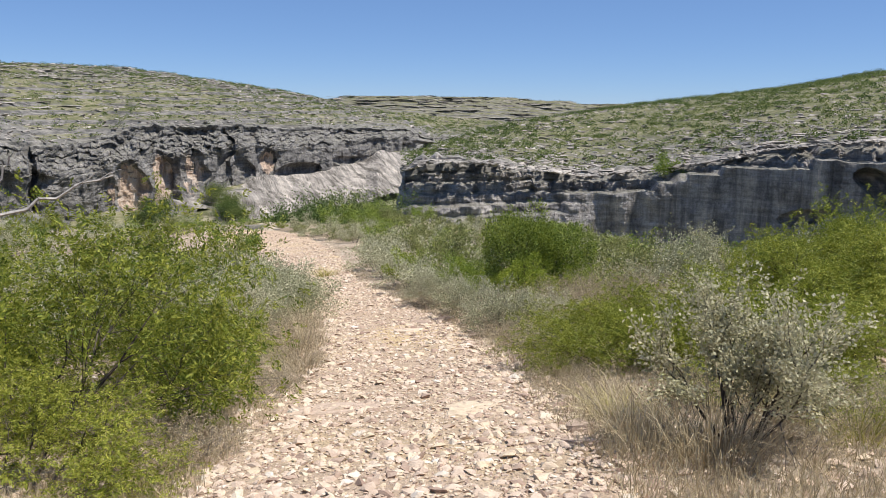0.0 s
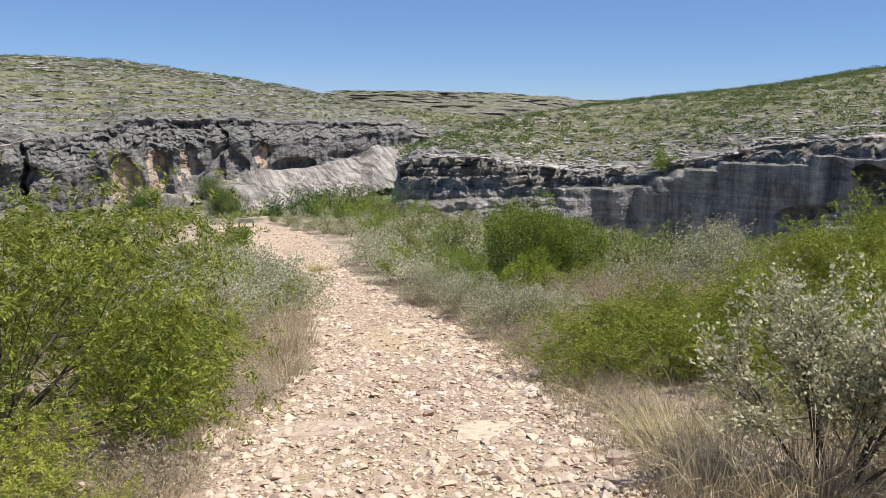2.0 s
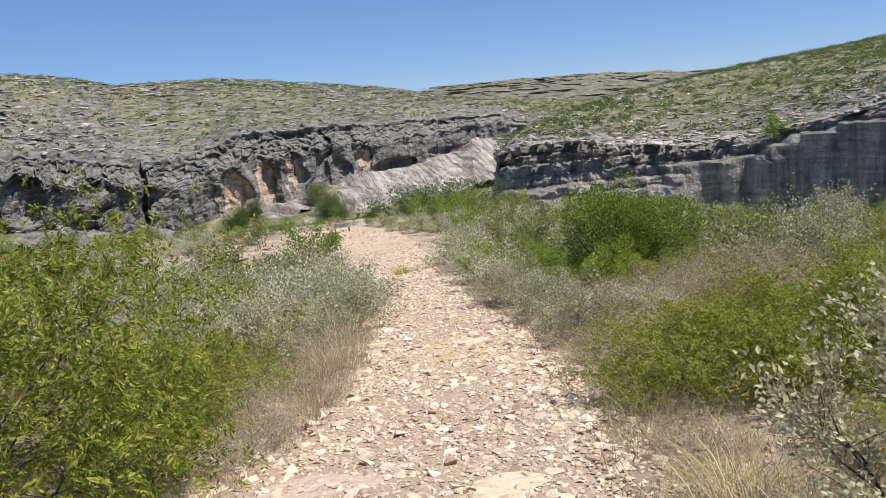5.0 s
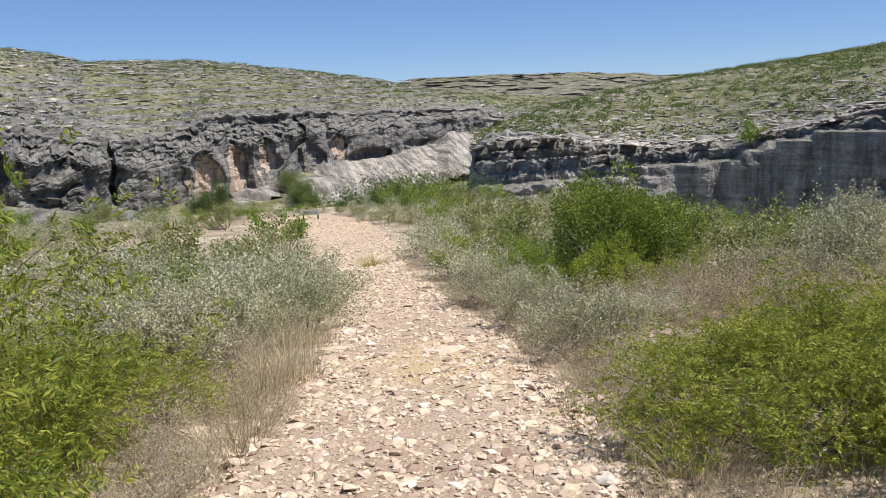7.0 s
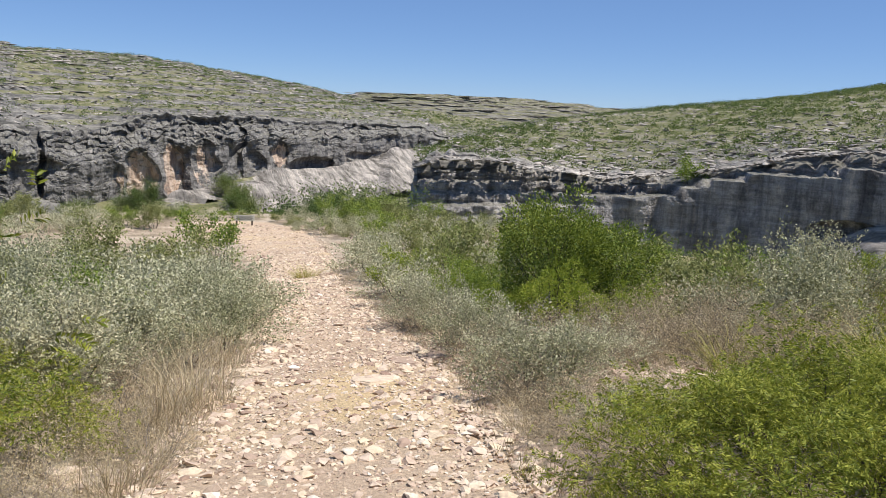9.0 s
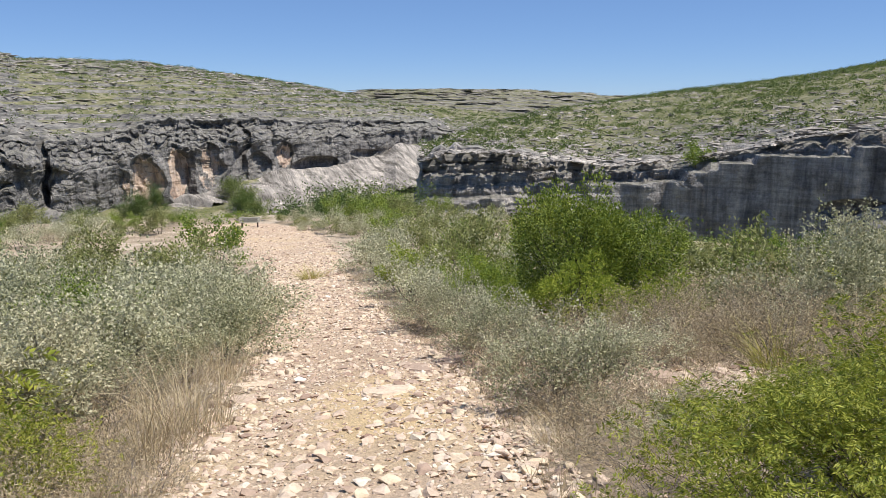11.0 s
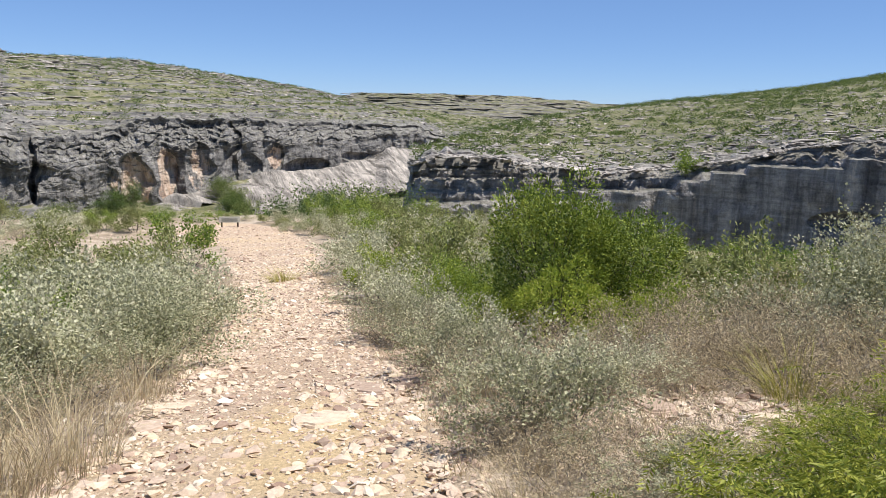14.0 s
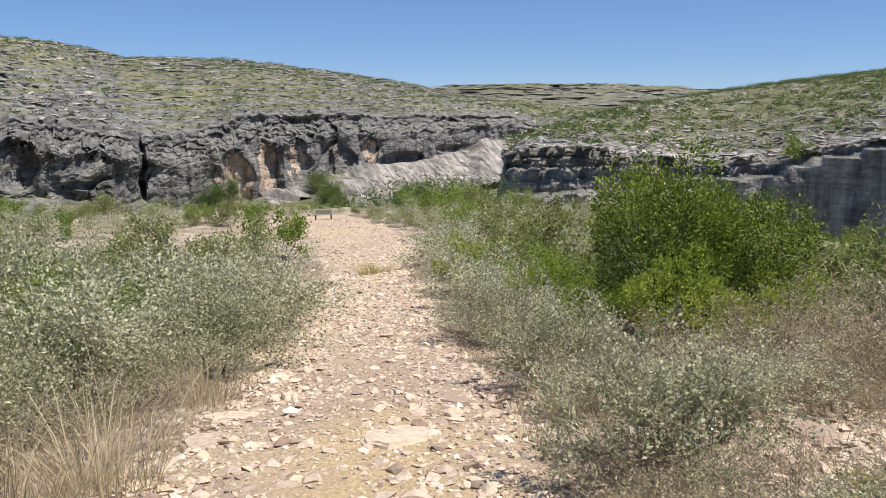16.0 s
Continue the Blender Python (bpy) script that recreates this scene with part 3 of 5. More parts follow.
PATH_Y = [2, 5.5, 7.5, 9, 11.5, 13.3, 14, 15.7, 19.5, 28.5, 35.4, 38.6, 40.1, 45.5, 48, 50]
PATH_L = [-1.6, -1.58, -1.6, -1.62, -1.92, -2.15, -2.35, -2.7, -3.45, -5.7, -7.9, -8.9, -11, -13.5, -13.8, -12.6]
PATH_R_Y = [2, 4.7, 6.7, 8.7, 10.5, 11.8, 13.1, 15.3, 19, 26, 34, 38, 40.5, 46, 48, 50]
PATH_R = [1.1, 1.06, 0.9, 0.76, 0.45, 0.33, 0.1, -0.36, -1.3, -3.0, -4.5, -5.2, -6.0, -7.6, -8.6, -10.4]


def path_edges(y):
    return np.interp(y, PATH_Y, PATH_L), np.interp(y, PATH_R_Y, PATH_R)


def path_lift(x, y, u):
    """How far the rubble bed stands above the ground, dying out at its edges."""
    return 0.035 - 0.11 * smooth(0.40, 0.62, np.abs(u - 0.5)) + 0.015 * fbm(x * 3.0, y * 3.0, 53) + 0.012 * fbm(x * 9, y * 9, 54, 2)


def build_path():
    y = np.concatenate([np.linspace(-6, 20, 260), np.linspace(20.2, 50, 160)])
    u = np.linspace(-0.12, 1.12, 60)
    l, r = path_edges(np.clip(y, 2, 50))
    l = l + 0.22 * fbm(y * 0.9, 0, 51)
    r = r + 0.22 * fbm(y * 0.9, 7, 52)
    x = l[:, None] + (r - l)[:, None] * u[None]
    Y = np.broadcast_to(y[:, None], x.shape)
    lift = path_lift(x, Y, np.broadcast_to(u[None], x.shape))
    z = near_ground(x, Y) + lift
    me = mesh_of("path", np.stack([x, Y, z], -1).reshape(-1, 3), grid_faces(*x.shape), M_PATH, True)
    return tagged(new("path", me), "pale pinkish limestone rubble path worn through the brush", "path", kind="structure")


build_ground()
build_path()
build_mesa()
build_cliff("canyon_wall_1", "grey limestone cliff with buttresses, dark clefts and orange faces", -44, 8, M_CLIFF_L, 100,
            [(-21.3, -22.5, 5.4, 9, 4, 1.2), (-19.3, -21, 3.2, 10, 3, 1.1), (-22.7, -24, 2.2, 6, 1.5, 0.5), (-17.2, -20.5, 4.8, 8.5, 4.5, 0.55), (-12.3, -18, 2.8, 5.5, 4, 0.7),
             (-10.3, -21.5, 7, 3.2, 6.5, 0), (-13.9, -21.5, 4, 5, 3.5, 0), (-15.0, -16, 1.6, 11, 4.5, 0), (-27.25, -16, 1.3, 12, 7, 0), (-34.3, -13, 6.5, 6.0, 7, 0), (-30.3, -14, 5.5, 2.6, 4.5, 0), (-30.5, -19, 8, 1.2, 3, 0), (-7.0, -19.5, 5, 2.0, 3.5, 0)], False, weathered_face)
build_cliff("canyon_wall_2", "dark stained limestone cliff with a shallow cave", NOSE, 46, M_CLIFF_R, 200,
            [(29.2, -9.0, 4.8, 2.6, 7, 0), (33.5, -12, 4, 5, 4, 0.2), (24.8, -14.5, 6, 1.6, 2.2, 0.15), (31.0, -6.5, 5, 2.2, 2, 0.3)], True, stained_face)
build_rock_slope("rock_slope_1", "pale bare rock ledge at the cliff foot", -21, -15.7, 12, False, 0.8)
build_rock_slope("rock_slope_3", "pale grey furrowed bare rock slope below the cliff", -15, -2.5, 40, False, 0.8)
build_rock_slope("rock_slope_2", "pale rounded rock slab rising inside the cave", 19.5, 36, 9, True, 1.0,
                 lambda az: 6.5 * np.exp(-(((az - 27.5) / 3.6) ** 2)) + 4 * np.exp(-(((az - 33.3) / 1.1) ** 2)))


# ---- plants ----
def tubes(segments):
    """Three-sided tapered twigs from rows of start, end, start radius, end radius."""
    seg = np.array(segments, float)
    a, b, ra, rb = seg[:, :3], seg[:, 3:6], seg[:, 6:7], seg[:, 7:8]
    d = b - a
    d /= np.maximum(np.linalg.norm(d, axis=1, keepdims=True), 1e-6)
    side = np.cross(d, np.where(np.abs(d[:, 2:]) > 0.9, [[1.0, 0, 0]], [[0, 0, 1.0]]))
    side /= np.linalg.norm(side, axis=1, keepdims=True)
    other = np.cross(d, side)
    ring = [(math.cos(k * 2.0944), math.sin(k * 2.0944)) for k in range(3)]
    verts = np.stack([a + ra * (c * side + s * other) for c, s in ring] + [b + rb * (c * side + s * other) for c, s in ring], 1)
    n = np.arange(len(seg))[:, None] * 6
    faces = np.concatenate([n + [k, (k + 1) % 3, 3 + (k + 1) % 3, 3 + k] for k in range(3)])
    return verts.reshape(-1, 3), faces


def leaves(points, dirs, length, width, rng, droop=0.0):
    """Kite-shaped leaves, one quad each, folded a little along the middle."""
    n = len(points)
    d = dirs / np.maximum(np.linalg.norm(dirs, axis=1, keepdims=True), 1e-6)
    side = np.cross(d, rng.normal(size=(n, 3)))
    side /= np.maximum(np.linalg.norm(side, axis=1, keepdims=True), 1e-6)
    nor = np.cross(side, d)
    L = length * rng.uniform(0.6, 1.25, (n, 1))
    W = width * rng.uniform(0.7, 1.2, (n, 1))
    tip = points + d * L + np.array([0, 0, -droop]) * L
    mid = points + d * L * 0.5
    v = np.stack([points, mid + side * W / 2 + nor * W * 0.2, tip, mid - side * W / 2 + nor * W * 0.2], 1).reshape(-1, 3)
    return v, np.arange(n * 4).reshape(n, 4)


def grow(rng, stems, height, spread, levels, kids, up=0.35, start_r=0.014):
    """A branching shrub: its segments and the points and ways of its outer twigs."""
    segs, twigs, owner = [], [], []

    def branch(p, d, length, radius, level):
        steps = 3
        for k in range(steps):
            d = d + rng.normal(size=3) * 0.20 + np.array([0, 0, 0.07 * up])
            d /= np.linalg.norm(d)
            q = p + d * length / steps
            r2 = radius * (1 - 0.22 * (k + 1) / steps * 1.6)
            segs.append((*p, *q, radius, r2))
            owner.append(stem)
            p, radius = q, r2
            if level <= 1:
                twigs.append((*p, *d))
            if level > 0 and (k > 0 or level < levels):
                for _ in range(kids if k == steps - 1 else max(1, kids - 1)):
                    nd = d + rng.normal(size=3) * 0.62 + np.array([0, 0, 0.10])
                    branch(p, nd / np.linalg.norm(nd), length * rng.uniform(0.5, 0.75), radius * 0.62, level - 1)

    for stem in range(stems):
        k = stem
        ang = 2 * math.pi * (k + rng.uniform(-0.3, 0.3)) / stems
        lean = spread / height * rng.uniform(0.25, 1.0)
        d = np.array([math.cos(ang) * lean, math.sin(ang) * lean, 1.0])
        d /= np.linalg.norm(d)
        branch(np.array([math.cos(ang) * 0.05, math.sin(ang) * 0.05, -0.05]), d, height * 0.42 * rng.uniform(0.8, 1.15), start_r * rng.uniform(0.7, 1.2), levels)
    return np.array(segs), np.array(twigs), np.array(owner)


def fit_crown(segs, twigs, height, radius):
    """Scales a grown shrub to its height and half width."""
    hx = np.percentile(np.hypot(twigs[:, 0], twigs[:, 1]), 93)
    hz = np.percentile(twigs[:, 2], 97)
    f = np.array([radius / hx, radius / hx, height / hz])
    segs[:, :3] *= f
    segs[:, 3:6] *= f
    twigs[:, :3] *= f
    return segs, twigs


def shrub(name, label, category, group, seed, height, radius, leaf_mat, bark, per_twig, leaf, stems=9, levels=3, kids=3, fluff=0.06, bare=0.0, up=0.35, droop=0.0, clump=1.0, start_r=0.014, thin=0.0, pinnate=False):
    rng = np.random.default_rng(seed)
    segs, twigs, owner = grow(rng, stems, height, radius, levels, kids, up, start_r)
    segs, twigs = fit_crown(segs, twigs, height, radius)
    t = thing(name, label, category, group)
    segs, owner = segs[segs[:, 6] > thin], owner[segs[:, 6] > thin]
    for k in range(stems):
        part("stem", mesh_of("stem", *tubes(segs[owner == k]), bark), t)
    keep = twigs[twigs[:, 2] > bare * height]
    p = np.repeat(keep[:, :3], per_twig, 0)
    d = np.repeat(keep[:, 3:], per_twig, 0)
    if pinnate:  # leaflets in two rows along each frond, several fronds to a twig
        frond = 12
        n = len(p) // frond
        root = p[::frond][:n] + rng.normal(size=(n, 3)) * fluff
        way = d[::frond][:n] + rng.normal(size=(n, 3)) * 0.7 + np.array([0, 0, 0.1])
        way /= np.linalg.norm(way, axis=1, keepdims=True)
        side = np.cross(way, rng.normal(size=(n, 3)))
        side /= np.linalg.norm(side, axis=1, keepdims=True)
        along = (np.arange(frond) // 2 / (frond / 2) * 0.10)[None, :, None]
        sign = np.where(np.arange(frond) % 2, 1.0, -1.0)[None, :, None]
        p = (root[:, None] + way[:, None] * along - np.array([0, 0, 1.0]) * along**2 * 2.5).reshape(-1, 3)
        d = (side[:, None] * sign + way[:, None] * 0.55 + rng.normal(size=(n, frond, 3)) * 0.12).reshape(-1, 3)
    else:
        p = p - d * rng.uniform(0, 0.12, (len(p), 1)) + rng.normal(size=p.shape) * fluff
        d = d * clump + rng.normal(size=p.shape) * 0.75 + np.array([0, 0, 0.25])
    p[:, 2] = np.maximum(p[:, 2], 0.03)
    part("foliage", mesh_of("foliage", *leaves(p, d, *leaf, rng, droop), leaf_mat), t)
    return t


def dome_shrub(name, label, category, group, seed, height, radius, leaf_mat, clumps, per_clump, leaf, loose=0.35):
    """A domed shrub: forking stems that carry leaf clumps of uneven size over an egg-shaped crown."""
    rng = np.random.default_rng(seed)
    t = thing(name, label, category, group)
    ang = np.arange(clumps) * 2.39996
    up = 1 - (np.arange(clumps) + 0.5) / clumps * 1.15
    flat = np.sqrt(np.clip(1 - up**2, 0, 1)) ** 0.75
    way = np.stack([np.cos(ang) * flat, np.sin(ang) * flat, up], -1) + rng.normal(size=(clumps, 3)) * 0.10
    reach = 1 - loose * rng.uniform(0, 1, (clumps, 1)) ** 1.5
    low = height * 0.36
    centre = way * reach * np.array([radius * 0.86, radius * 0.86, height - low - 0.12]) + np.array([0, 0, low])
    centre[:, 2] = np.maximum(centre[:, 2], 0.12)
    segs = [[] for _ in range(7)]
    for k, c in enumerate(centre):
        fork = np.array([c[0] * 0.28, c[1] * 0.28, c[2] * 0.45]) + rng.normal(size=3) * 0.04
        root = np.array([math.cos(k % 7) * 0.07, math.sin(k % 7) * 0.07, -0.05])
        mid = (fork + c) / 2 + rng.normal(size=3) * 0.06
        segs[k % 7] += [(*root, *fork, 0.016, 0.010), (*fork, *mid, 0.009, 0.006), (*mid, *c, 0.006, 0.003)]
    for rows in segs:
        part("stem", mesh_of("stem", *tubes(rows), M_BARK), t)
    size = radius * rng.uniform(0.17, 0.34, (clumps, 1))
    ball = rng.normal(size=(clumps, per_clump, 3))
    ball /= np.linalg.norm(ball, axis=2, keepdims=True)
    p = centre[:, None] + ball * (size * np.array([1, 1, 1.15]))[:, None] * rng.uniform(0.45, 1.0, (clumps, per_clump, 1))
    d = ball * 0.8 + way[:, None] * 0.5 + rng.normal(size=ball.shape) * 0.5 + np.array([0, 0, 0.2])
    p, d = p.reshape(-1, 3), d.reshape(-1, 3)
    p[:, 2] = np.maximum(p[:, 2], 0.03)
    part("foliage", mesh_of("foliage", *leaves(p, d, *leaf, rng), leaf_mat), t)
    return t


def grass(name, label, category, group, seed, blades, height, radius, mat, width=0.007, lean=0.6):
    rng = np.random.default_rng(seed)
    ang, rad = rng.uniform(0, 2 * np.pi, blades), radius * np.sqrt(rng.uniform(0, 1, blades))
    p = np.stack([rad * np.cos(ang), rad * np.sin(ang), np.full(blades, -0.02)], -1)
    out = np.stack([np.cos(ang), np.sin(ang), 0 * ang], -1) * (rad / radius)[:, None] * lean + rng.normal(size=(blades, 3)) * 0.22
    h = height * rng.uniform(0.5, 1.15, (blades, 1))
    up = np.array([[0, 0, 1.0]])
    side = np.cross(out + 1e-3, up) + rng.normal(size=(blades, 3)) * 0.3
    side /= np.linalg.norm(side, axis=1, keepdims=True)
    pts = [p, p + (up * 0.5 + out * 0.25) * h, p + (up * 0.85 + out * 0.7) * h, p + (up * (0.95) + out * 1.25) * h]
    w = [width, width * 0.8, width * 0.55, 0.0008]
    v = np.stack([q + s * side * wk / 2 for q, wk in zip(pts, w) for s in (-1, 1)], 1).reshape(-1, 3)
    n = np.arange(blades)[:, None] * 8
    f = np.concatenate([n + [2 * k, 2 * k + 1, 2 * k + 3, 2 * k + 2] for k in range(3)])
    t = thing(name, label, category, group)
    part("foliage", mesh_of("foliage", v, f, mat), t)
    for k in range(5):
        a, b = rng.uniform(0, 6.28), height * rng.uniform(1.0, 1.35)
        tip = np.array([math.cos(a), math.sin(a), 0]) * b * 0.35
        mid = tip * 0.35 + [0, 0, b * 0.6]
        top = tip + [0, 0, b]
        rows = [(*(tip * 0.05), *mid, 0.0025, 0.002), (*mid, *top, 0.002, 0.0012), (*(mid * 0.15 + top * 0.85), *top, 0.006, 0.002)]
        part("stalk", mesh_of("stalk", *tubes(rows), M_STRAW), t, "thin straw seed stalk")
    return t


def place(ob, x, y, turn=0.0, scale=1.0, tall=1.0):
    return Matrix.Translation((x, y, ground_at(x, y) - 0.02)) @ Matrix.Rotation(turn, 4, "Z") @ Matrix.Diagonal((scale, scale, scale * tall, 1))


def put_copy(ob, m):
    """A copy at the pose m, whatever the scale of its original."""
    s = ob.matrix_basis.to_scale()
    return copy_thing(ob, m @ Matrix.Diagonal((1 / s[0], 1 / s[1], 1 / s[2], 1)))


def plant_all(kinds, spots):
    """Sets each kind's first spot with its original and the others with copies."""
    used = set()
    for kind, x, y, scale, tall in spots:
        ob = kinds[kind]
        m = place(ob, x, y, (x * 3.7 + y * 1.9) % 6.28, scale, tall)
        if kind in used:
            put_copy(ob, m)
        else:
            ob.matrix_basis = m
            used.add(kind)


FEATHERY, SILVERY, GREENISH, OLIVES, DRIES = "feathery bushes", "silver bushes", "green bushes", "olive bushes", "dry bushes"
KINDS = {
    "feather": shrub("feathery_bush", "bright yellow-green feathery desert bush beside the path", "bush", FEATHERY, 1, 1.5, 1.6, M_FEATHER, M_BARK, 38, (0.040, 0.0135), 13, 2, 3, 0.08, 0.03, droop=0.1, pinnate=True),
    "feather_low": shrub("feathery_bush", "low spreading yellow-green feathery bush beside the path", "bush", FEATHERY, 2, 1.0, 1.15, M_FEATHER, M_BARK, 28, (0.036, 0.0115), 11, 2, 3, 0.075, 0.02, droop=0.1, pinnate=True),
    "silver_tall": shrub("silver_bush", "tall silver-leaved bush with dark bare lower stems", "bush", SILVERY, 3, 1.25, 0.72, M_CREAM, M_BARK, 13, (0.033, 0.022), 10, 2, 3, 0.030, 0.34, start_r=0.015),
    "silver": shrub("silver_bush", "rounded grey-green silver-leaved bush with dark twigs", "bush", SILVERY, 4, 1.0, 0.9, M_SILVER, M_BARK, 9, (0.036, 0.024), 8, 2, 3, 0.045, 0.10, thin=0.0032),
    "silver_dry": shrub("silver_bush", "half-dry silver-leaved bush with many grey twigs", "bush", SILVERY, 5, 0.8, 0.7, M_SILVER, M_GREY_BARK, 5, (0.03, 0.02), 12, 2, 3, 0.03, 0.3, start_r=0.008),
    "round": dome_shrub("round_shrub", "dense domed green shrub with fresh leaves", "shrub", "", 6, 1.85, 0.85, M_DOME, 44, 400, (0.044, 0.026), 0.30),
    "lobe": dome_shrub("green_shrub", "small bright yellow-green leafy shrub", "shrub", "young green shrubs", 26, 1.1, 0.6, M_FRESH, 20, 190, (0.040, 0.025), 0.45),
    "green": shrub("green_bush", "leafy fresh green desert bush", "bush", GREENISH, 7, 1.3, 1.0, M_GREEN, M_BARK, 8, (0.08, 0.05), 6, 2, 2, 0.075, 0.05, thin=0.0055),
    "olive": shrub("olive_bush", "dusty olive-green desert bush", "bush", OLIVES, 8, 1.2, 1.05, M_OLIVE, M_BARK, 8, (0.08, 0.04), 6, 2, 2, 0.07, 0.05, thin=0.0055),
    "dark": shrub("dark_tree", "dense dark green tree", "tree", "canyon trees", 12, 1.3, 0.72, M_DARK, M_BARK, 26, (0.036, 0.027), 7, 2, 2, 0.085, 0.02, thin=0.005),
    "silver_far": shrub("silver_bush", "grey-green silver-leaved bush with dark twigs", "bush", SILVERY, 13, 1.0, 0.9, M_SILVER, M_BARK, 9, (0.06, 0.038), 7, 2, 2, 0.07, 0.1, thin=0.0045),
    "canyon": shrub("canyon_tree", "broad green tree on the canyon floor", "tree", "canyon trees", 15, 1.3, 0.72, M_CANYON, M_BARK, 26, (0.036, 0.027), 7, 2, 2, 0.085, 0.02, thin=0.005),
    "green_near": shrub("green_bush", "small-leaved fresh green desert bush", "bush", GREENISH, 27, 1.1, 0.9, M_GREEN, M_BARK, 12, (0.04, 0.022), 7, 2, 3, 0.055, 0.02, thin=0.004),
    "green_far": shrub("green_bush", "leafy green desert bush in the thicket", "bush", GREENISH, 17, 1.3, 1.0, M_GREEN, M_BARK, 11, (0.07, 0.048), 5, 2, 2, 0.09, 0.05, thin=0.008),
    "olive_far": shrub("olive_bush", "dusty olive-green bush in the thicket", "bush", OLIVES, 18, 1.2, 1.05, M_OLIVE, M_BARK, 10, (0.075, 0.048), 5, 2, 2, 0.085, 0.05, thin=0.008),
    "silver_edge": shrub("silver_bush", "pale silver-leaved bush in the thicket", "bush", SILVERY, 19, 1.0, 0.9, M_SILVER, M_BARK, 11, (0.062, 0.04), 5, 2, 2, 0.08, 0.05, thin=0.007),
    "dry": shrub("dry_bush", "leafless grey-brown dry bush", "bush", DRIES, 9, 0.6, 0.6, M_STRAW, M_GREY_BARK, 2, (0.03, 0.008), 14, 2, 3, 0.03, 0.1, start_r=0.006),
    "straw": grass("dry_grass_tuft", "straw-coloured dry grass tuft at the path edge", "grass", "dry grass tufts", 10, 230, 0.42, 0.26, M_STRAW, 0.006),
    "spiky": grass("spiky_tuft", "yellow-green spiky long-leaved desert tuft", "plant", "spiky tufts", 11, 260, 0.55, 0.30, M_SPIKY, 0.011, 0.95),
}
# Where each kind of plant stands: x, y, size, and how tall for its size.
SPOTS = []
SPOTS += [("feather", *spot) for spot in [
    (-3.2, 6.1, 1.12, 1.0), (-3.3, 8.3, 0.78, 0.78), (-5.6, 7.6, 1.0, 1.0),
]]
SPOTS += [("feather_low", *spot) for spot in [
    (5.4, 11.5, 1.1, 1.1), (6.7, 12.7, 1.2, 1.1), (5.0, 10.3, 1.0, 1.0), (7.7, 13.8, 1.3, 1.1), (6.3, 9.6, 1.1, 1.0), (8.2, 11.6, 1.3, 1.1), (6.2, 15.4, 1.1, 1.0), (8.6, 16.4, 1.3, 1.0),
    (-2.6, 4.6, 0.8, 0.8), (-3.1, 9.3, 0.8, 0.85), (1.75, 7.9, 0.75, 0.8), (2.8, 7.3, 0.85, 0.85), (2.5, 9.3, 0.6, 0.65), (2.0, 8.5, 0.85, 0.78), (1.75, 10.0, 0.42, 0.5), (2.5, 10.2, 0.5, 0.55), (3.1, 10.6, 0.5, 0.6),
    (3.5, 8.4, 1.0, 0.85), (3.5, 9.8, 0.7, 0.65), (5.4, 8.8, 1.1, 0.9), (3.7, 6.6, 0.75, 0.7), (2.65, 6.1, 0.55, 0.5), (3.1, 5.3, 0.55, 0.5),
]]
SPOTS += [("silver_tall", *spot) for spot in [
    (1.88, 4.75, 0.92, 0.86), (-2.9, 10.4, 1.0, 0.8), (-4.0, 11.4, 0.9, 0.85), (5.0, 15.0, 1.1, 1.0),
]]
SPOTS += [("silver", *spot) for spot in [
    (-2.75, 14.2, 0.95, 0.9), (-4.2, 12.0, 1.0, 0.9), (-3.15, 11.9, 0.75, 0.9), (-2.8, 13.3, 0.7, 0.9), (-3.6, 10.6, 0.8, 0.9), (-5.9, 12.6, 1.1, 0.95), (-3.3, 12.7, 1.16, 0.95),
    (-3.3, 15.6, 1.10, 0.95), (-4.9, 13.6, 1.22, 1.0), (-6.3, 15.8, 1.34, 1.0), (4.2, 13.8, 1.22, 1.0),
]]
SPOTS += [("silver_far", *spot) for spot in [
    (-3.9, 16.5, 1.1, 0.9), (-3.3, 17.6, 1.0, 0.85), (-5.7, 18.4, 1.1, 0.9), (-4.5, 17.6, 1.22, 0.95), (-5.0, 20.4, 1.22, 0.9),
    (-0.6, 18.8, 0.98, 0.8), (-1.7, 24.0, 1.10, 0.9), (-2.2, 27.0, 1.22, 0.9),
]]
SPOTS += [("green_near", *spot) for spot in [
    (-4.7, 15.6, 0.8, 0.7), (-5.5, 14.4, 0.9, 0.75), (-4.0, 13.9, 0.9, 1.05), (-7.4, 12.0, 1.0, 1.0), (0.5, 18.3, 0.9, 0.8),
    (1.0, 17.0, 0.8, 0.8), (6.4, 11.8, 0.9, 0.8),
]]
SPOTS += [("dry", *spot) for spot in [
    (3.0, 12.3, 1.0, 0.8), (3.5, 13.0, 1.2, 0.9), (1.0, 10.2, 0.8, 0.7), 
    (1.1, 9.6, 0.7, 0.6), (3.2, 13.5, 1.2, 1.0), (2.2, 13.4, 1.2, 0.9), (2.9, 12.7, 1.2, 0.8), (3.9, 12.6, 1.3, 0.8),
    (1.7, 12.9, 1.0, 0.7), (5.6, 13.4, 1.4, 1.0), (1.3, 5.3, 0.7, 0.6), (1.0, 11.2, 0.8, 0.7), (0.85, 10.8, 0.6, 0.6),
    (-1.75, 7.3, 0.8, 0.6), (-1.7, 9.4, 0.8, 0.7), (1.15, 9.0, 0.7, 0.6), (-1.75, 5.2, 0.9, 0.6), (2.4, 5.5, 0.8, 0.7), (2.1, 4.5, 0.7, 0.6), (2.75, 5.0, 0.8, 0.7), (2.0, 5.9, 0.8, 0.7),
]]
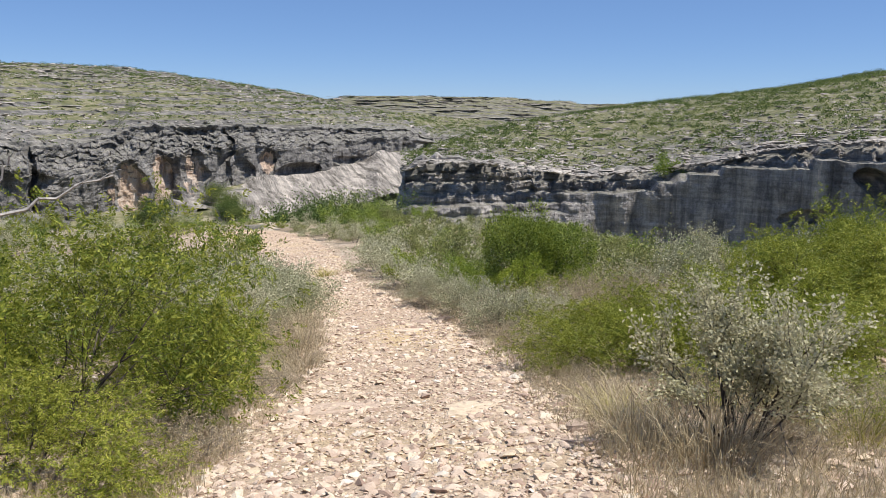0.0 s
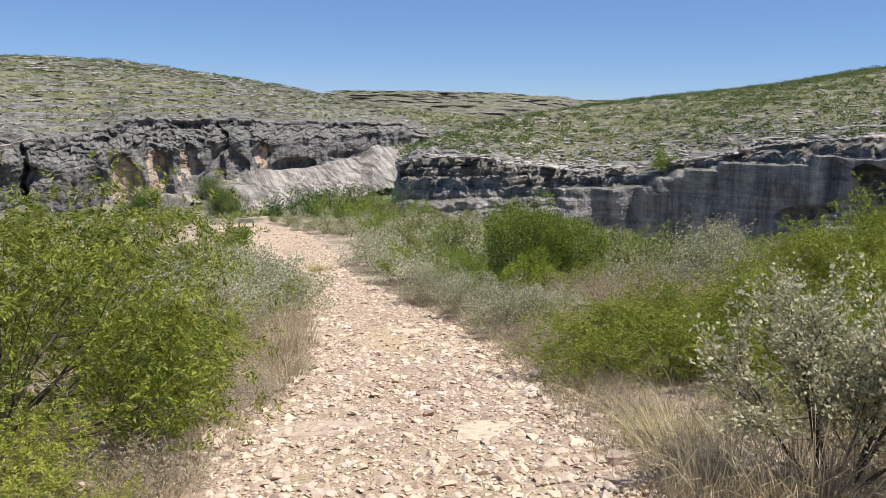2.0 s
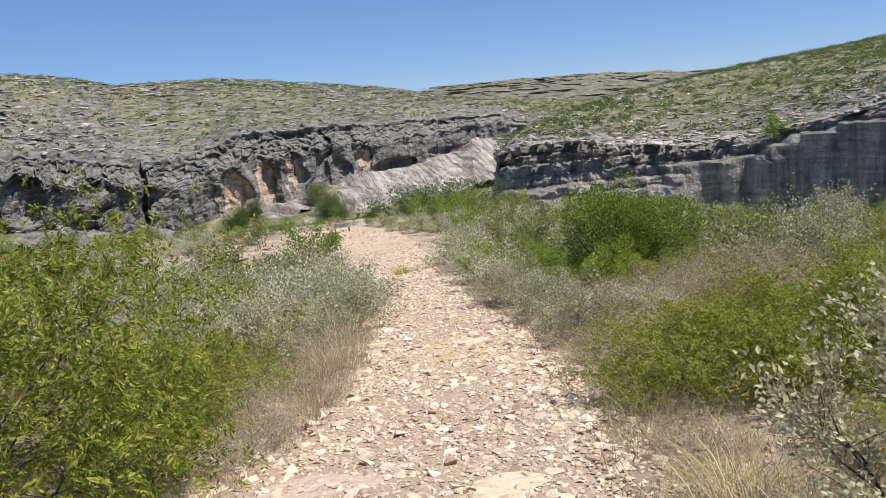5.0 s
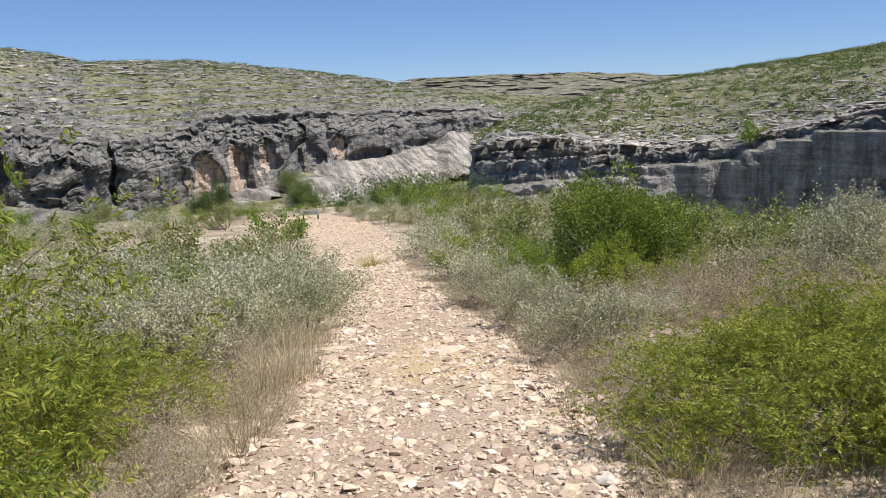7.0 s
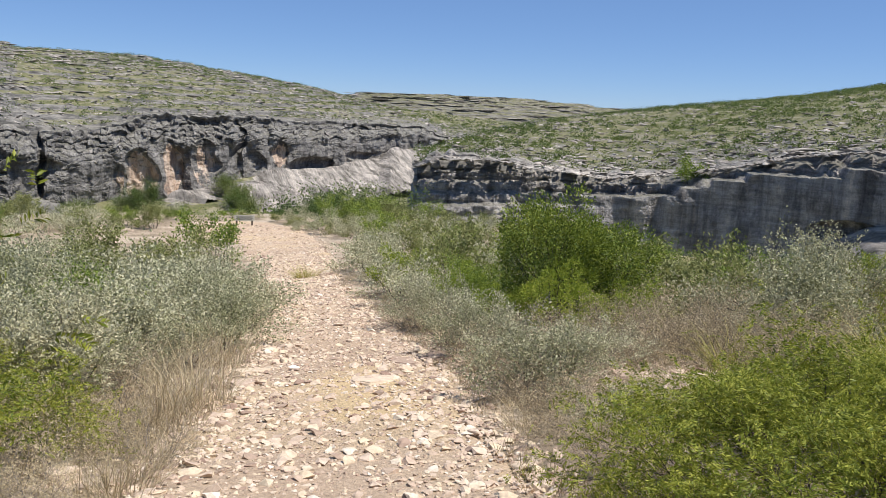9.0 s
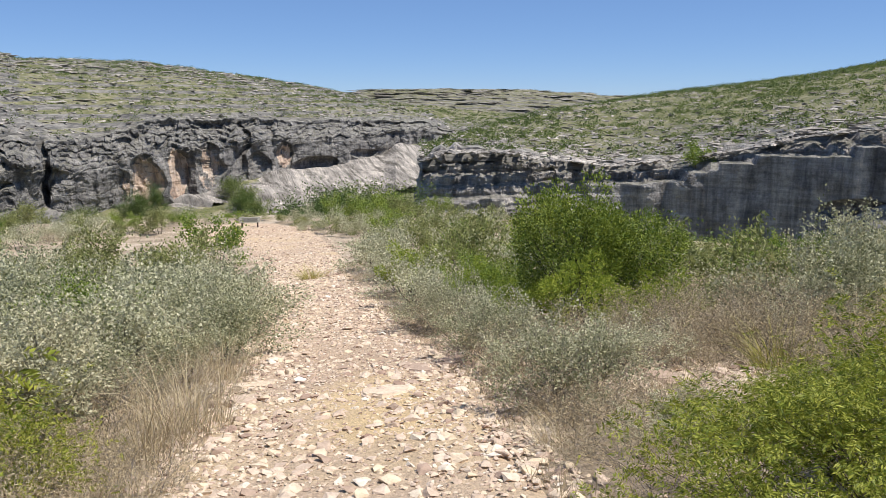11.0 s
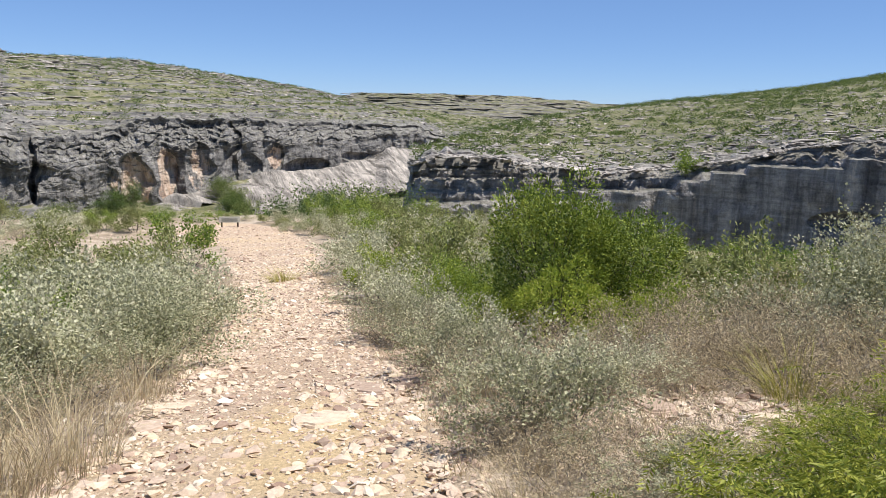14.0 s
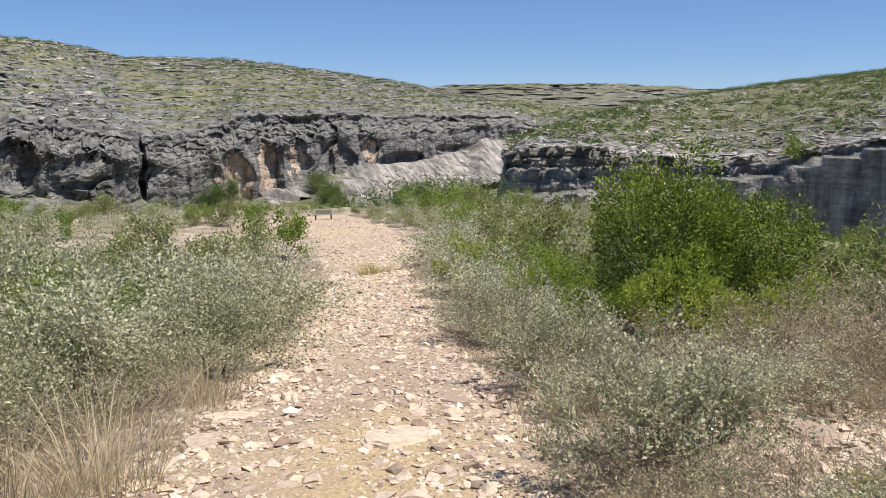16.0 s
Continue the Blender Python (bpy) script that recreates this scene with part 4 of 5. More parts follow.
SPOTS += [("silver_dry", *spot) for spot in [
    (0.9, 11.15, 0.95, 0.92), (0.35, 13.3, 0.85, 0.9), (-0.1, 15.6, 1.0, 1.0), (1.65, 12.3, 0.8, 0.7), (3.9, 13.4, 1.0, 0.9), (1.45, 9.9, 0.6, 0.6), (0.75, 12.4, 0.7, 0.7),
    (0.5, 14.2, 0.85, 0.9), (-0.2, 16.4, 0.8, 0.9), (-1.2, 21.5, 1.0, 1.0), (4.8, 12.2, 1.0, 0.9),
]]
SPOTS += [("straw", *spot) for spot in [
    (2.7, 13.7, 1.0, 0.8), (2.4, 13.0, 1.0, 0.7), (1.5, 13.6, 0.9, 0.8), (3.3, 14.2, 1.0, 0.8), (3.5, 11.9, 1.2, 0.9),
    (1.3, 4.7, 1.0, 0.9), (1.6, 4.4, 1.1, 0.9), (1.25, 5.3, 0.8, 0.7), (-1.6, 8.6, 0.9, 0.7), (-1.9, 10.9, 1.1, 1.0),
    (-2.0, 10.3, 1.0, 0.9), (-2.3, 13.0, 1.0, 1.0), (0.75, 10.0, 0.7, 0.6), (0.55, 12.3, 0.8, 0.7),
    (1.15, 7.4, 0.8, 0.6), (2.3, 5.1, 0.9, 0.7), (2.5, 5.9, 0.9, 0.8),
]]
SPOTS += [("round", 1.55, 15.8, 0.98, 1.06), ("round", 2.35, 15.9, 0.95, 0.88)]
SPOTS += [("lobe", *spot) for spot in [
    (1.5, 14.75, 0.95, 1.0), (2.6, 15.0, 0.95, 0.8), (0.95, 15.2, 0.8, 0.85), (0.3, 17.4, 1.0, 0.8), (2.1, 14.7, 0.8, 0.8), (-2.2, 6.85, 0.75, 0.55), (-0.9, 20.6, 1.1, 0.9), (2.9, 17.5, 1.1, 0.9),
]]
SPOTS += [("dry", *spot) for spot in [
    (1.25, 10.35, 0.8, 0.8), (1.75, 10.5, 0.7, 0.7), (2.75, 10.7, 0.9, 0.8), (3.3, 11.3, 0.9, 0.8), (2.2, 12.3, 0.8, 0.7), (1.3, 12.5, 0.8, 0.7), (1.6, 9.9, 0.8, 0.7), (-1.75, 7.9, 0.7, 0.7), (-1.95, 8.35, 0.8, 0.7), (-2.35, 8.9, 0.9, 0.8), (-2.5, 9.6, 1.0, 0.8), (-2.25, 10.0, 0.8, 0.7), (-2.7, 10.9, 1.1, 0.9), (-2.35, 11.5, 0.8, 0.8), 
    (-2.65, 12.4, 0.9, 0.8), (-3.4, 9.9, 1.1, 0.9), (2.6, 14.3, 1.2, 1.0), (3.3, 14.6, 1.3, 1.0), (4.0, 14.7, 1.3, 1.1), (0.75, 11.0, 0.8, 0.7), (0.5, 12.9, 0.9, 0.8),
    (0.2, 14.4, 0.9, 0.9), (-0.35, 15.8, 0.9, 0.9), (1.4, 13.9, 1.0, 0.8), (1.2, 8.2, 0.7, 0.6), (1.25, 6.6, 0.7, 0.6), 
]]
SPOTS += [("olive", *spot) for spot in [
    (-7.6, 18.0, 1.2, 1.0), (4.6, 17.0, 1.1, 1.0), (0.2, 21.0, 1.1, 1.1),
]]
SPOTS += [("silver_edge", -8.0, 46.6, 0.8, 0.7), ("olive_far", -8.6, 48.6, 0.8, 0.6), ("green_far", -7.2, 47.4, 0.8, 0.6), ("olive_far", -10.2, 51.2, 0.8, 0.5), ("olive_far", -12.2, 51.8, 0.9, 0.5),
          ("silver_edge", -14.2, 50.6, 0.8, 0.5), ("green_far", -15.4, 49.6, 0.9, 0.6), ("olive_far", -17.0, 50.4, 0.9, 0.6), ("olive_far", -18.6, 48.2, 0.9, 0.6), ("silver_edge", -9.2, 51.8, 0.8, 0.5), ("green_far", -13.4, 52.6, 0.8, 0.5)]
SPOTS += [("spiky", *spot) for spot in [
    (3.9, 11.0, 1.1, 0.9), (4.6, 10.6, 1.0, 0.8), (2.87, 12.0, 0.72, 0.85), (-3.8, 25.5, 0.9, 0.65),
    (1.3, 5.75, 0.55, 0.6), (2.6, 4.7, 0.6, 0.6),
]]


def fill_brush():
    """The thicket on both sides, up to the bluff's edge."""
    rng = np.random.default_rng(77)
    taken = [(x, y, 0.7 * s) for _, x, y, s, _ in SPOTS]
    out = []
    tries = 0
    while len(out) < 280 and tries < 14000:
        tries += 1
        y = 10 + 44 * rng.uniform() ** 0.8
        x = rng.uniform(-0.62, 0.62) * (y + 6)
        l, r = path_edges(y)
        size = rng.uniform(0.85, 1.4)
        if l - 0.3 - 0.8 * size < x < r + 0.2 + 0.6 * size or math.hypot(x, y) > 54.5:
            continue
        if x < 0 and (x + 13) ** 2 / 30 + (y - 34) ** 2 / 40 < 1 or x < l and y > 40 and rng.uniform() < 0.5:
            continue
        if any((x - a) ** 2 + (y - b) ** 2 < (0.5 * (size + c)) ** 2 for a, b, c in taken):
            continue
        if x > r + 4:
            kind = rng.choice(["olive", "green", "silver_far", "silver_dry", "dry"], p=[0.40, 0.24, 0.30, 0.02, 0.04])
        else:
            kind = rng.choice(["olive", "green", "silver_far", "silver_dry", "dry"], p=[0.26, 0.18, 0.46, 0.04, 0.06])
        if y > 27:
            kind = {"olive": "olive_far", "green": "green_far", "silver_far": "silver_edge"}.get(str(kind), kind)
        if y < 18:
            if x > 0 and y < 14:
                continue
            kind = {"olive": "silver", "green": "green_near", "silver_far": "silver"}.get(str(kind), kind)
        taken.append((x, y, size))
        out.append((str(kind), x, y, size, rng.uniform(0.7, 1.0)))
    return out


plant_all(KINDS, SPOTS + fill_brush())


def scatter_shrubs(name, label, az_range, r_range, count, size, mat, seed, leaves_each, where, height):
    """Uncountable shrubs of a far slope: loose clumps of leaves."""
    rng = np.random.default_rng(seed)
    az = rng.uniform(*az_range, count * 3)
    rr = np.sqrt(rng.uniform(r_range[0] ** 2, r_range[1] ** 2, count * 3))
    x, y = rr * np.sin(np.radians(az)), rr * np.cos(np.radians(az))
    keep = where(az, rr) & (fbm(x * 0.03, y * 0.03, seed) + rng.uniform(-0.6, 0.6, len(az)) > -0.05)
    az, rr, x, y = (q[keep][:count] for q in (az, rr, x, y))
    z = height(az, rr)
    n = len(az)
    s = size * rng.uniform(0.45, 1.3, n) ** 1.2
    off = rng.normal(size=(n, leaves_each, 3))
    off /= np.linalg.norm(off, axis=2, keepdims=True)
    off *= rng.uniform(0.45, 1.0, (n, leaves_each, 1))
    off[..., 2] = np.abs(off[..., 2]) * 0.85
    p = np.stack([x, y, z - 0.1], -1)[:, None] + off * s[:, None, None]
    d = off + rng.normal(size=off.shape) * 0.6
    v, f = leaves(p.reshape(-1, 3), d.reshape(-1, 3), size * 0.22, size * 0.21, rng)
    return tagged(new(name, mesh_of(name, v, f, mat)), label, "shrubs", kind="stuff")


above = lambda az, r: r > cliff_line(az)[0] + RIM_LEAN + 2  # noqa: E731
on_mesa = lambda az, r: (r > cliff_line(az, True)[0] + RIM_LEAN + 2) & (r < cliff_line(az, True)[3] + 8)  # noqa: E731
below = lambda az, r: (r > 58) & (r < np.where(az < NOSE, 400, cliff_line(az, True)[0] - 3))  # noqa: E731
scatter_shrubs("hillside_shrubs", "scattered olive shrubs on the stony mesa slope", (NOSE, 42), (120, 345), 3800, 1.2, M_CANYON, 301, 40, on_mesa, mesa_height)
scatter_shrubs("hillside_shrubs", "scattered dark green shrubs on the stony mesa slope", (NOSE, 42), (120, 345), 1300, 1.35, M_DARK, 302, 46, on_mesa, mesa_height)
scatter_shrubs("hillside_shrubs", "scattered olive shrubs on the terraced canyon slope", (-42, 6), (190, 540), 3800, 1.55, M_CANYON, 303, 30, above, land_height)
scatter_shrubs("hillside_shrubs", "scattered dark shrubs on the terraced canyon slope", (-42, 6), (190, 540), 1000, 1.7, M_DARK, 304, 34, above, land_height)
scatter_shrubs("hillside_shrubs", "small dark shrubs on the far ridge", (-12, 16), (640, 830), 900, 1.6, M_DARK, 307, 12, lambda az, r: r > 0, land_height)
scatter_shrubs("canyon_floor_brush", "dusty brush spread over the canyon floor", (-44, 0), (62, 235), 2600, 1.9, M_CANYON, 306, 30, lambda az, r: r < cliff_line(az)[0] - 24 - 12 * smooth(-15, -10, az), land_height)
scatter_shrubs("canyon_floor_brush", "green brush below the bluff on the canyon floor", (-24, 42), (58, 120), 1500, 1.5, M_CANYON, 305, 44, below, land_height)


def canyon_trees():
    """Broad trees on the canyon floor, the brush at the bluff's edge and a bush on the cliff ledge."""
    rng = np.random.default_rng(88)
    spots = [("dark", -9.6, 96, 8.6), ("dark", -8.2, 100, 8.8), ("canyon", -6.4, 104, 9.2), ("canyon", -4.6, 106, 9.6), ("canyon", -3.2, 96, 7.6), ("dark", -11.0, 92, 7.4), ("canyon", -6.6, 84, 5.6), ("canyon", -8.6, 80, 4.6),
             ("canyon", -15.3, 252, 9.0), ("dark", -14.9, 244, 7.5), ("canyon", -14.4, 236, 6.5), ("canyon", -15.7, 260, 7.0), ("dark", -9.0, 150, 8.5), ("dark", -10.2, 140, 8.0), ("canyon", -12.6, 78, 4.0), ("canyon", -15.2, 84, 6.6), ("canyon", -2.0, 80, 4.4), ("canyon", 1.0, 76, 3.6), ("canyon", 5.0, 76, 3.4), ("dark", 9.0, 78, 4.0), ("canyon", 14.0, 80, 4.4), ("canyon", 18.0, 82, 4.4), ("canyon", 22.0, 84, 4.8),
             ("canyon", 26.0, 86, 5.4), ("dark", 30.0, 88, 5.4), ("canyon", 34.0, 84, 5.0), ("dark", -19.4, 57, 2.0), ("dark", -20.6, 57.5, 1.6), ("canyon", -17.6, 57.5, 1.3), ("canyon", -27.7, 58, 2.0), ("canyon", -23.6, 57.5, 1.7), ("olive", -25.5, 58, 1.6), ("canyon", -33.0, 58, 2.4)]
    used = set()
    for kind, az, r, h in spots:
        ob = KINDS[kind]
        z = float(land_height(np.float64(az), np.float64(r)))
        a = math.radians(az)
        s = h / 1.25 * (0.92 if 70 < r else 1.0)
        m = Matrix.Translation((r * math.sin(a), r * math.cos(a), z - 0.3)) @ Matrix.Rotation(rng.uniform(0, 6), 4, "Z") @ Matrix.Diagonal((s * 1.15, s * 1.15, s, 1))
        if kind in ("dark", "canyon") and kind not in used:
            ob.matrix_basis = m
            used.add(kind)
            continue
        copy = put_copy(ob, m)
        if h < 3:
            tagged(copy, "leafy green bush at the bluff edge", "bush", GREENISH)
    a = math.radians(15.3)
    r = cliff_line(np.float64(15.3), True)[0] + 3.5
    tagged(put_copy(KINDS["green"], Matrix.Translation((r * math.sin(a), r * math.cos(a), -10.6)) @ Matrix.Scale(3.6, 4)), "green bush rooted on the cliff ledge", "bush", "green bushes")


canyon_trees()


def box(size, at, bevel=0.008):
    bm = bmesh.new()
    bmesh.ops.create_cube(bm, size=1.0, matrix=Matrix.Translation(at) @ Matrix.Diagonal((*size, 1)))
    bmesh.ops.bevel(bm, geom=bm.edges[:], offset=bevel, segments=2, affect="EDGES")
    return bm


def part_bm(name, bm, mat, parent, label="", turn=None):
    me = bpy.data.meshes.new(name)
    if turn is not None:
        bm.transform(turn)
    bm.to_mesh(me)
    bm.free()
    me.materials.append(mat)
    return part(name, me, parent, label)


def trail_sign():
    t = thing("trail_sign", "low pale information sign on two dark posts", "sign")
    tilt = Matrix.Translation((0, 0, 0.50)) @ Matrix.Rotation(radians(-14), 4, "X")
    panel = part_bm("panel", box((1.22, 0.05, 0.34), (0, 0, 0)), M_SIGN, t, "pale weathered sign panel", tilt)
    for k in range(4):
        part_bm("text_line", box((1.0 - 0.12 * (k % 2), 0.006, 0.028), (0, -0.029, 0.075 - 0.06 * k), 0.001), M_INK, panel, "", tilt)
    for x in (-0.46, 0.46):
        part_bm("post", box((0.09, 0.09, 0.72), (x, 0.05, 0.16)), M_POST, t)
    x, y = -11.3, 47.6
    t.matrix_world = Matrix.Translation((x, y, ground_at(x, y))) @ Matrix.Rotation(radians(12), 4, "Z") @ Matrix.Scale(0.88, 4)


trail_sign()


def dead_branch():
    """A bleached bare branch leaning out over the brush."""
    rng = np.random.default_rng(14)
    segs = []

    def limb(p, d, length, radius, level):
        for k in range(6):
            d = d + rng.normal(size=3) * 0.13
            d /= np.linalg.norm(d)
            q = p + d * length / 6
            segs.append((*p, *q, radius, radius * 0.86))
            p, radius = q, radius * 0.86
            if level and k in (2, 3, 4):
                nd = d + rng.normal(size=3) * 0.5
                limb(p, nd / np.linalg.norm(nd), length * 0.4, radius * 0.6, level - 1)

    fork = np.array([-2.58, 4.40, 0.85])
    root = np.array([-3.35, 4.45, ground_at(-3.35, 4.45) - 0.05])
    for a, b, r0, r1, level in ((root, fork, 0.026, 0.017, 0), (fork, np.array([-1.97, 4.80, 1.09]), 0.014, 0.005, 1), (fork, np.array([-2.42, 4.50, 1.22]), 0.013, 0.005, 0)):
        p, n = a, 9
        for k in range(n):
            q = a + (b - a) * (k + 1) / n + (rng.normal(size=3) * 0.016 if k < n - 1 else 0)
            ra, rb = r0 + (r1 - r0) * k / n, r0 + (r1 - r0) * (k + 1) / n
            segs.append((*p, *q, ra, rb))
            p = q
            if level and k in (5, 7):
                limb(p, np.array([0.6, 0.2, 0.55 if k == 7 else 0.3]), 0.14, rb * 0.7, 0)
    t = thing("dead_branch", "bleached bare dead branch rising from the brush", "branch")
    part("limb", mesh_of("limb", *tubes(np.array(segs)), M_DEAD), t)


dead_branch()


def ground_litter():
    """Thin dry grass and twigs over the stony ground beside the path."""
    rng = np.random.default_rng(21)
    n = 11000
    y = 3.5 + 26 * rng.uniform(0, 1, n) ** 1.5
    side = rng.uniform(0, 1, n) < 0.5
    l, r = path_edges(y)
    off = np.abs(rng.normal(size=n)) * (0.9 + 0.12 * y)
    x = np.where(side, l + 0.15 - off, r - 0.15 + off)
    keep = fbm(x * 0.7, y * 0.7, 71) > -0.25
    x, y = x[keep], y[keep]
    per = 7
    p = np.repeat(np.stack([x, y, near_ground(x, y)], -1), per, 0)
    p[:, :2] += rng.normal(size=(len(p), 2)) * 0.06
    d = rng.normal(size=p.shape) * 0.45 + np.array([0, 0, 1.0])
    v, f = leaves(p, d, 0.13, 0.005, rng)
    tagged(new("dry_litter_grass", mesh_of("dry_litter_grass", v, f, M_STRAW)), "thin dry grass over stony ground beside the path", "grass", kind="stuff")


ground_litter()


# ---- loose stones of the path ----
def stone_mesh(rng):
    bm = bmesh.new()
    for _ in range(11):
        p = rng.normal(size=3)
        p = p / np.linalg.norm(p) * rng.uniform(0.8, 1.0)
        bm.verts.new((p[0], p[1] * 0.75, p[2] * 0.40))
    hull = bmesh.ops.convex_hull(bm, input=bm.verts[:])
    bmesh.ops.delete(bm, geom=[g for g in hull["geom_interior"] if isinstance(g, bmesh.types.BMVert)], context="VERTS")
    me = bpy.data.meshes.new("stone")
    bm.to_mesh(me)
    bm.free()
    me.materials.append(M_STONE)
    return me


def build_stones(path):
    rng = np.random.default_rng(5)
    shapes = [stone_mesh(rng) for _ in range(24)]
    raw = []
    for me in shapes:
        v = np.array([w.co for w in me.vertices])
        raw.append((v, [tuple(p.vertices) for p in me.polygons]))
    verts, faces, count, big = [], [], 0, 0
    for k in range(52000):
        y = 3.2 + 45 * rng.uniform() ** 1.85
        l, r = path_edges(y)
        u = rng.uniform(-0.06, 1.06) if rng.uniform() < 0.87 else 0.5 + math.copysign(0.52 + abs(rng.normal()) * 0.55, rng.uniform() - 0.45)
        x = l + (r - l) * u
        bare = 0.62 * math.exp(-((u - 0.5) / 0.22) ** 2) if 8.5 < y < 15 else 0.15
        size = 0.010 + 0.018 * rng.uniform() + (0.060 * rng.uniform() ** 2.6 if rng.uniform() < 0.30 else 0)
        size *= 1 + 0.012 * y
        if rng.uniform() < bare and size > 0.02:
            continue
        z = ground_at(x, y) + max(float(path_lift(np.float64(x), np.float64(y), np.float64(u))), 0.0) + size * (0.14 if size < 0.03 else 0.04)
        turn = rng.uniform(0, 6.28)
        tilt = rng.normal() * 0.2
        i = int(rng.integers(24))
        m = Matrix.Translation((x, y, z)) @ Euler((tilt, rng.normal() * 0.2, turn)).to_matrix().to_4x4() @ Matrix.Scale(size, 4)
        if size > 0.05 and y < 16 and big < 290:
            ob = part("stone", shapes[i], path)
            ob.matrix_basis = m
            big += 1
        else:
            v, f = raw[i]
            mm = np.array(m)
            verts.append(v @ mm[:3, :3].T + mm[:3, 3])
            faces += [tuple(c + count for c in q) for q in f]
            count += len(v)
    ob = part("rubble", mesh_of("rubble", np.concatenate(verts), faces, M_STONE), path, "small angular limestone rubble")
    tagged(ob, kind="stuff")


def side_gravel():
    """Loose pale gravel over the bare ground on both sides of the path."""
    rng = np.random.default_rng(9)
    me = [stone_mesh(rng) for _ in range(10)]
    raw = [(np.array([w.co for w in m.vertices]), [tuple(p.vertices) for p in m.polygons]) for m in me]
    for m in me:
        bpy.data.meshes.remove(m)
    verts, faces, n = [], [], 0
    for _ in range(11000):
        y = 4 + 22 * rng.uniform() ** 1.4
        l, r = path_edges(y)
        x = rng.uniform(l - 3.5, l) if rng.uniform() < 0.42 else rng.uniform(r, r + 5.5)
        if rng.uniform() < 0.22:
            x, y = 2.0 + 0.75 * rng.normal(), 11.5 + 0.55 * rng.normal()
        elif vnoise(x * 0.8, y * 0.8, 81) < rng.uniform(-0.7, 0.3):
            continue
        size = 0.010 + 0.018 * rng.uniform() + 0.06 * rng.uniform() ** 5
        m = np.array(Euler((rng.normal() * 0.2, rng.normal() * 0.2, rng.uniform(0, 6.28))).to_matrix()) * size
        v, f = raw[int(rng.integers(10))]
        verts.append(v @ m.T + [x, y, ground_at(x, y) + size * 0.15])
        faces += [tuple(c + n for c in q) for q in f]
        n += len(v)
    tagged(new("side_gravel", mesh_of("side_gravel", np.concatenate(verts), faces, M_STONE)), "loose pale gravel on dry ground beside the path", "gravel", kind="stuff")


build_stones(bpy.data.objects["path"])
side_gravel()


def slab(label, x, y, size, turn, seed, mat):
    """A flat worn limestone plate bedded in the path."""
    rng = np.random.default_rng(seed)
    n = 13
    ang = np.linspace(0, 2 * np.pi, n, endpoint=False) + rng.normal(size=n) * 0.12
    rad = rng.uniform(0.75, 1.1, n)
    bm = bmesh.new()
    loop = [bm.verts.new((math.cos(a) * q * size[0], math.sin(a) * q * size[1], 0)) for a, q in zip(ang, rad)]
    face = bm.faces.new(loop)
    out = bmesh.ops.extrude_face_region(bm, geom=[face])
    up = [g for g in out["geom"] if isinstance(g, bmesh.types.BMVert)]
    for w in up:
        w.co.z += size[2] * rng.uniform(0.85, 1.15)
        w.co.x *= 0.9
        w.co.y *= 0.9
    bmesh.ops.recalc_face_normals(bm, faces=bm.faces[:])
    bmesh.ops.bevel(bm, geom=[e for e in bm.edges if all(w in up for w in e.verts)], offset=0.015, segments=2, affect="EDGES")
    me = bpy.data.meshes.new("flat_stone")
    bm.to_mesh(me)
    bm.free()
    me.materials.append(mat)
    ob = tagged(new("flat_stone", me), label, "stone", "flat stones of the path")
    gx = (ground_at(x + 0.2, y) - ground_at(x - 0.2, y)) / 0.4
    gy = (ground_at(x, y + 0.2) - ground_at(x, y - 0.2)) / 0.4
    ob.matrix_world = Matrix.Translation((x, y, ground_at(x, y) - size[2] * 0.6 + 0.03)) @ Euler((math.atan(gy), -math.atan(gx), 0)).to_matrix().to_4x4() @ Matrix.Rotation(turn, 4, "Z")


for n, (x, y, w, d, h, label) in enumerate([
        (-0.92, 6.5, 0.60, 0.27, 0.08, "pale grey flat bedrock plate in the path"), (0.22, 6.15, 0.34, 0.24, 0.08, "pale grey flat bedrock plate in the path"),
        (-0.55, 11.8, 0.24, 0.30, 0.09, "white limestone slab in the worn path"), (0.02, 13.1, 0.30, 0.2, 0.08, "flat whitish stone at the path edge"),
        (-0.35, 12.9, 0.34, 0.16, 0.06, "flat whitish stone in the path"), (-1.85, 12.35, 0.26, 0.16, 0.09, "flat buff stone at the path edge"),
        (-1.75, 11.75, 0.22, 0.15, 0.09, "flat buff stone at the path edge"), (-2.05, 8.95, 0.14, 0.12, 0.16, "white angular rock at the path edge"),
        (0.98, 5.35, 0.15, 0.13, 0.13, "pale angular rock at the path edge"), (0.86, 4.9, 0.2, 0.12, 0.1, "pale angular rock at the path edge"), (1.0, 13.2, 0.3, 0.2, 0.1, "pale flat rock in the dry grass"), (1.8, 11.75, 0.24, 0.15, 0.06, "pale bare rock plate in the dry grass"), (2.4, 11.25, 0.20, 0.13, 0.07, "pale bare rock plate in the dry grass")]):
    slab(label, x, y, (w, d, h * 0.6), n * 1.3, 40 + n, M_STONE)


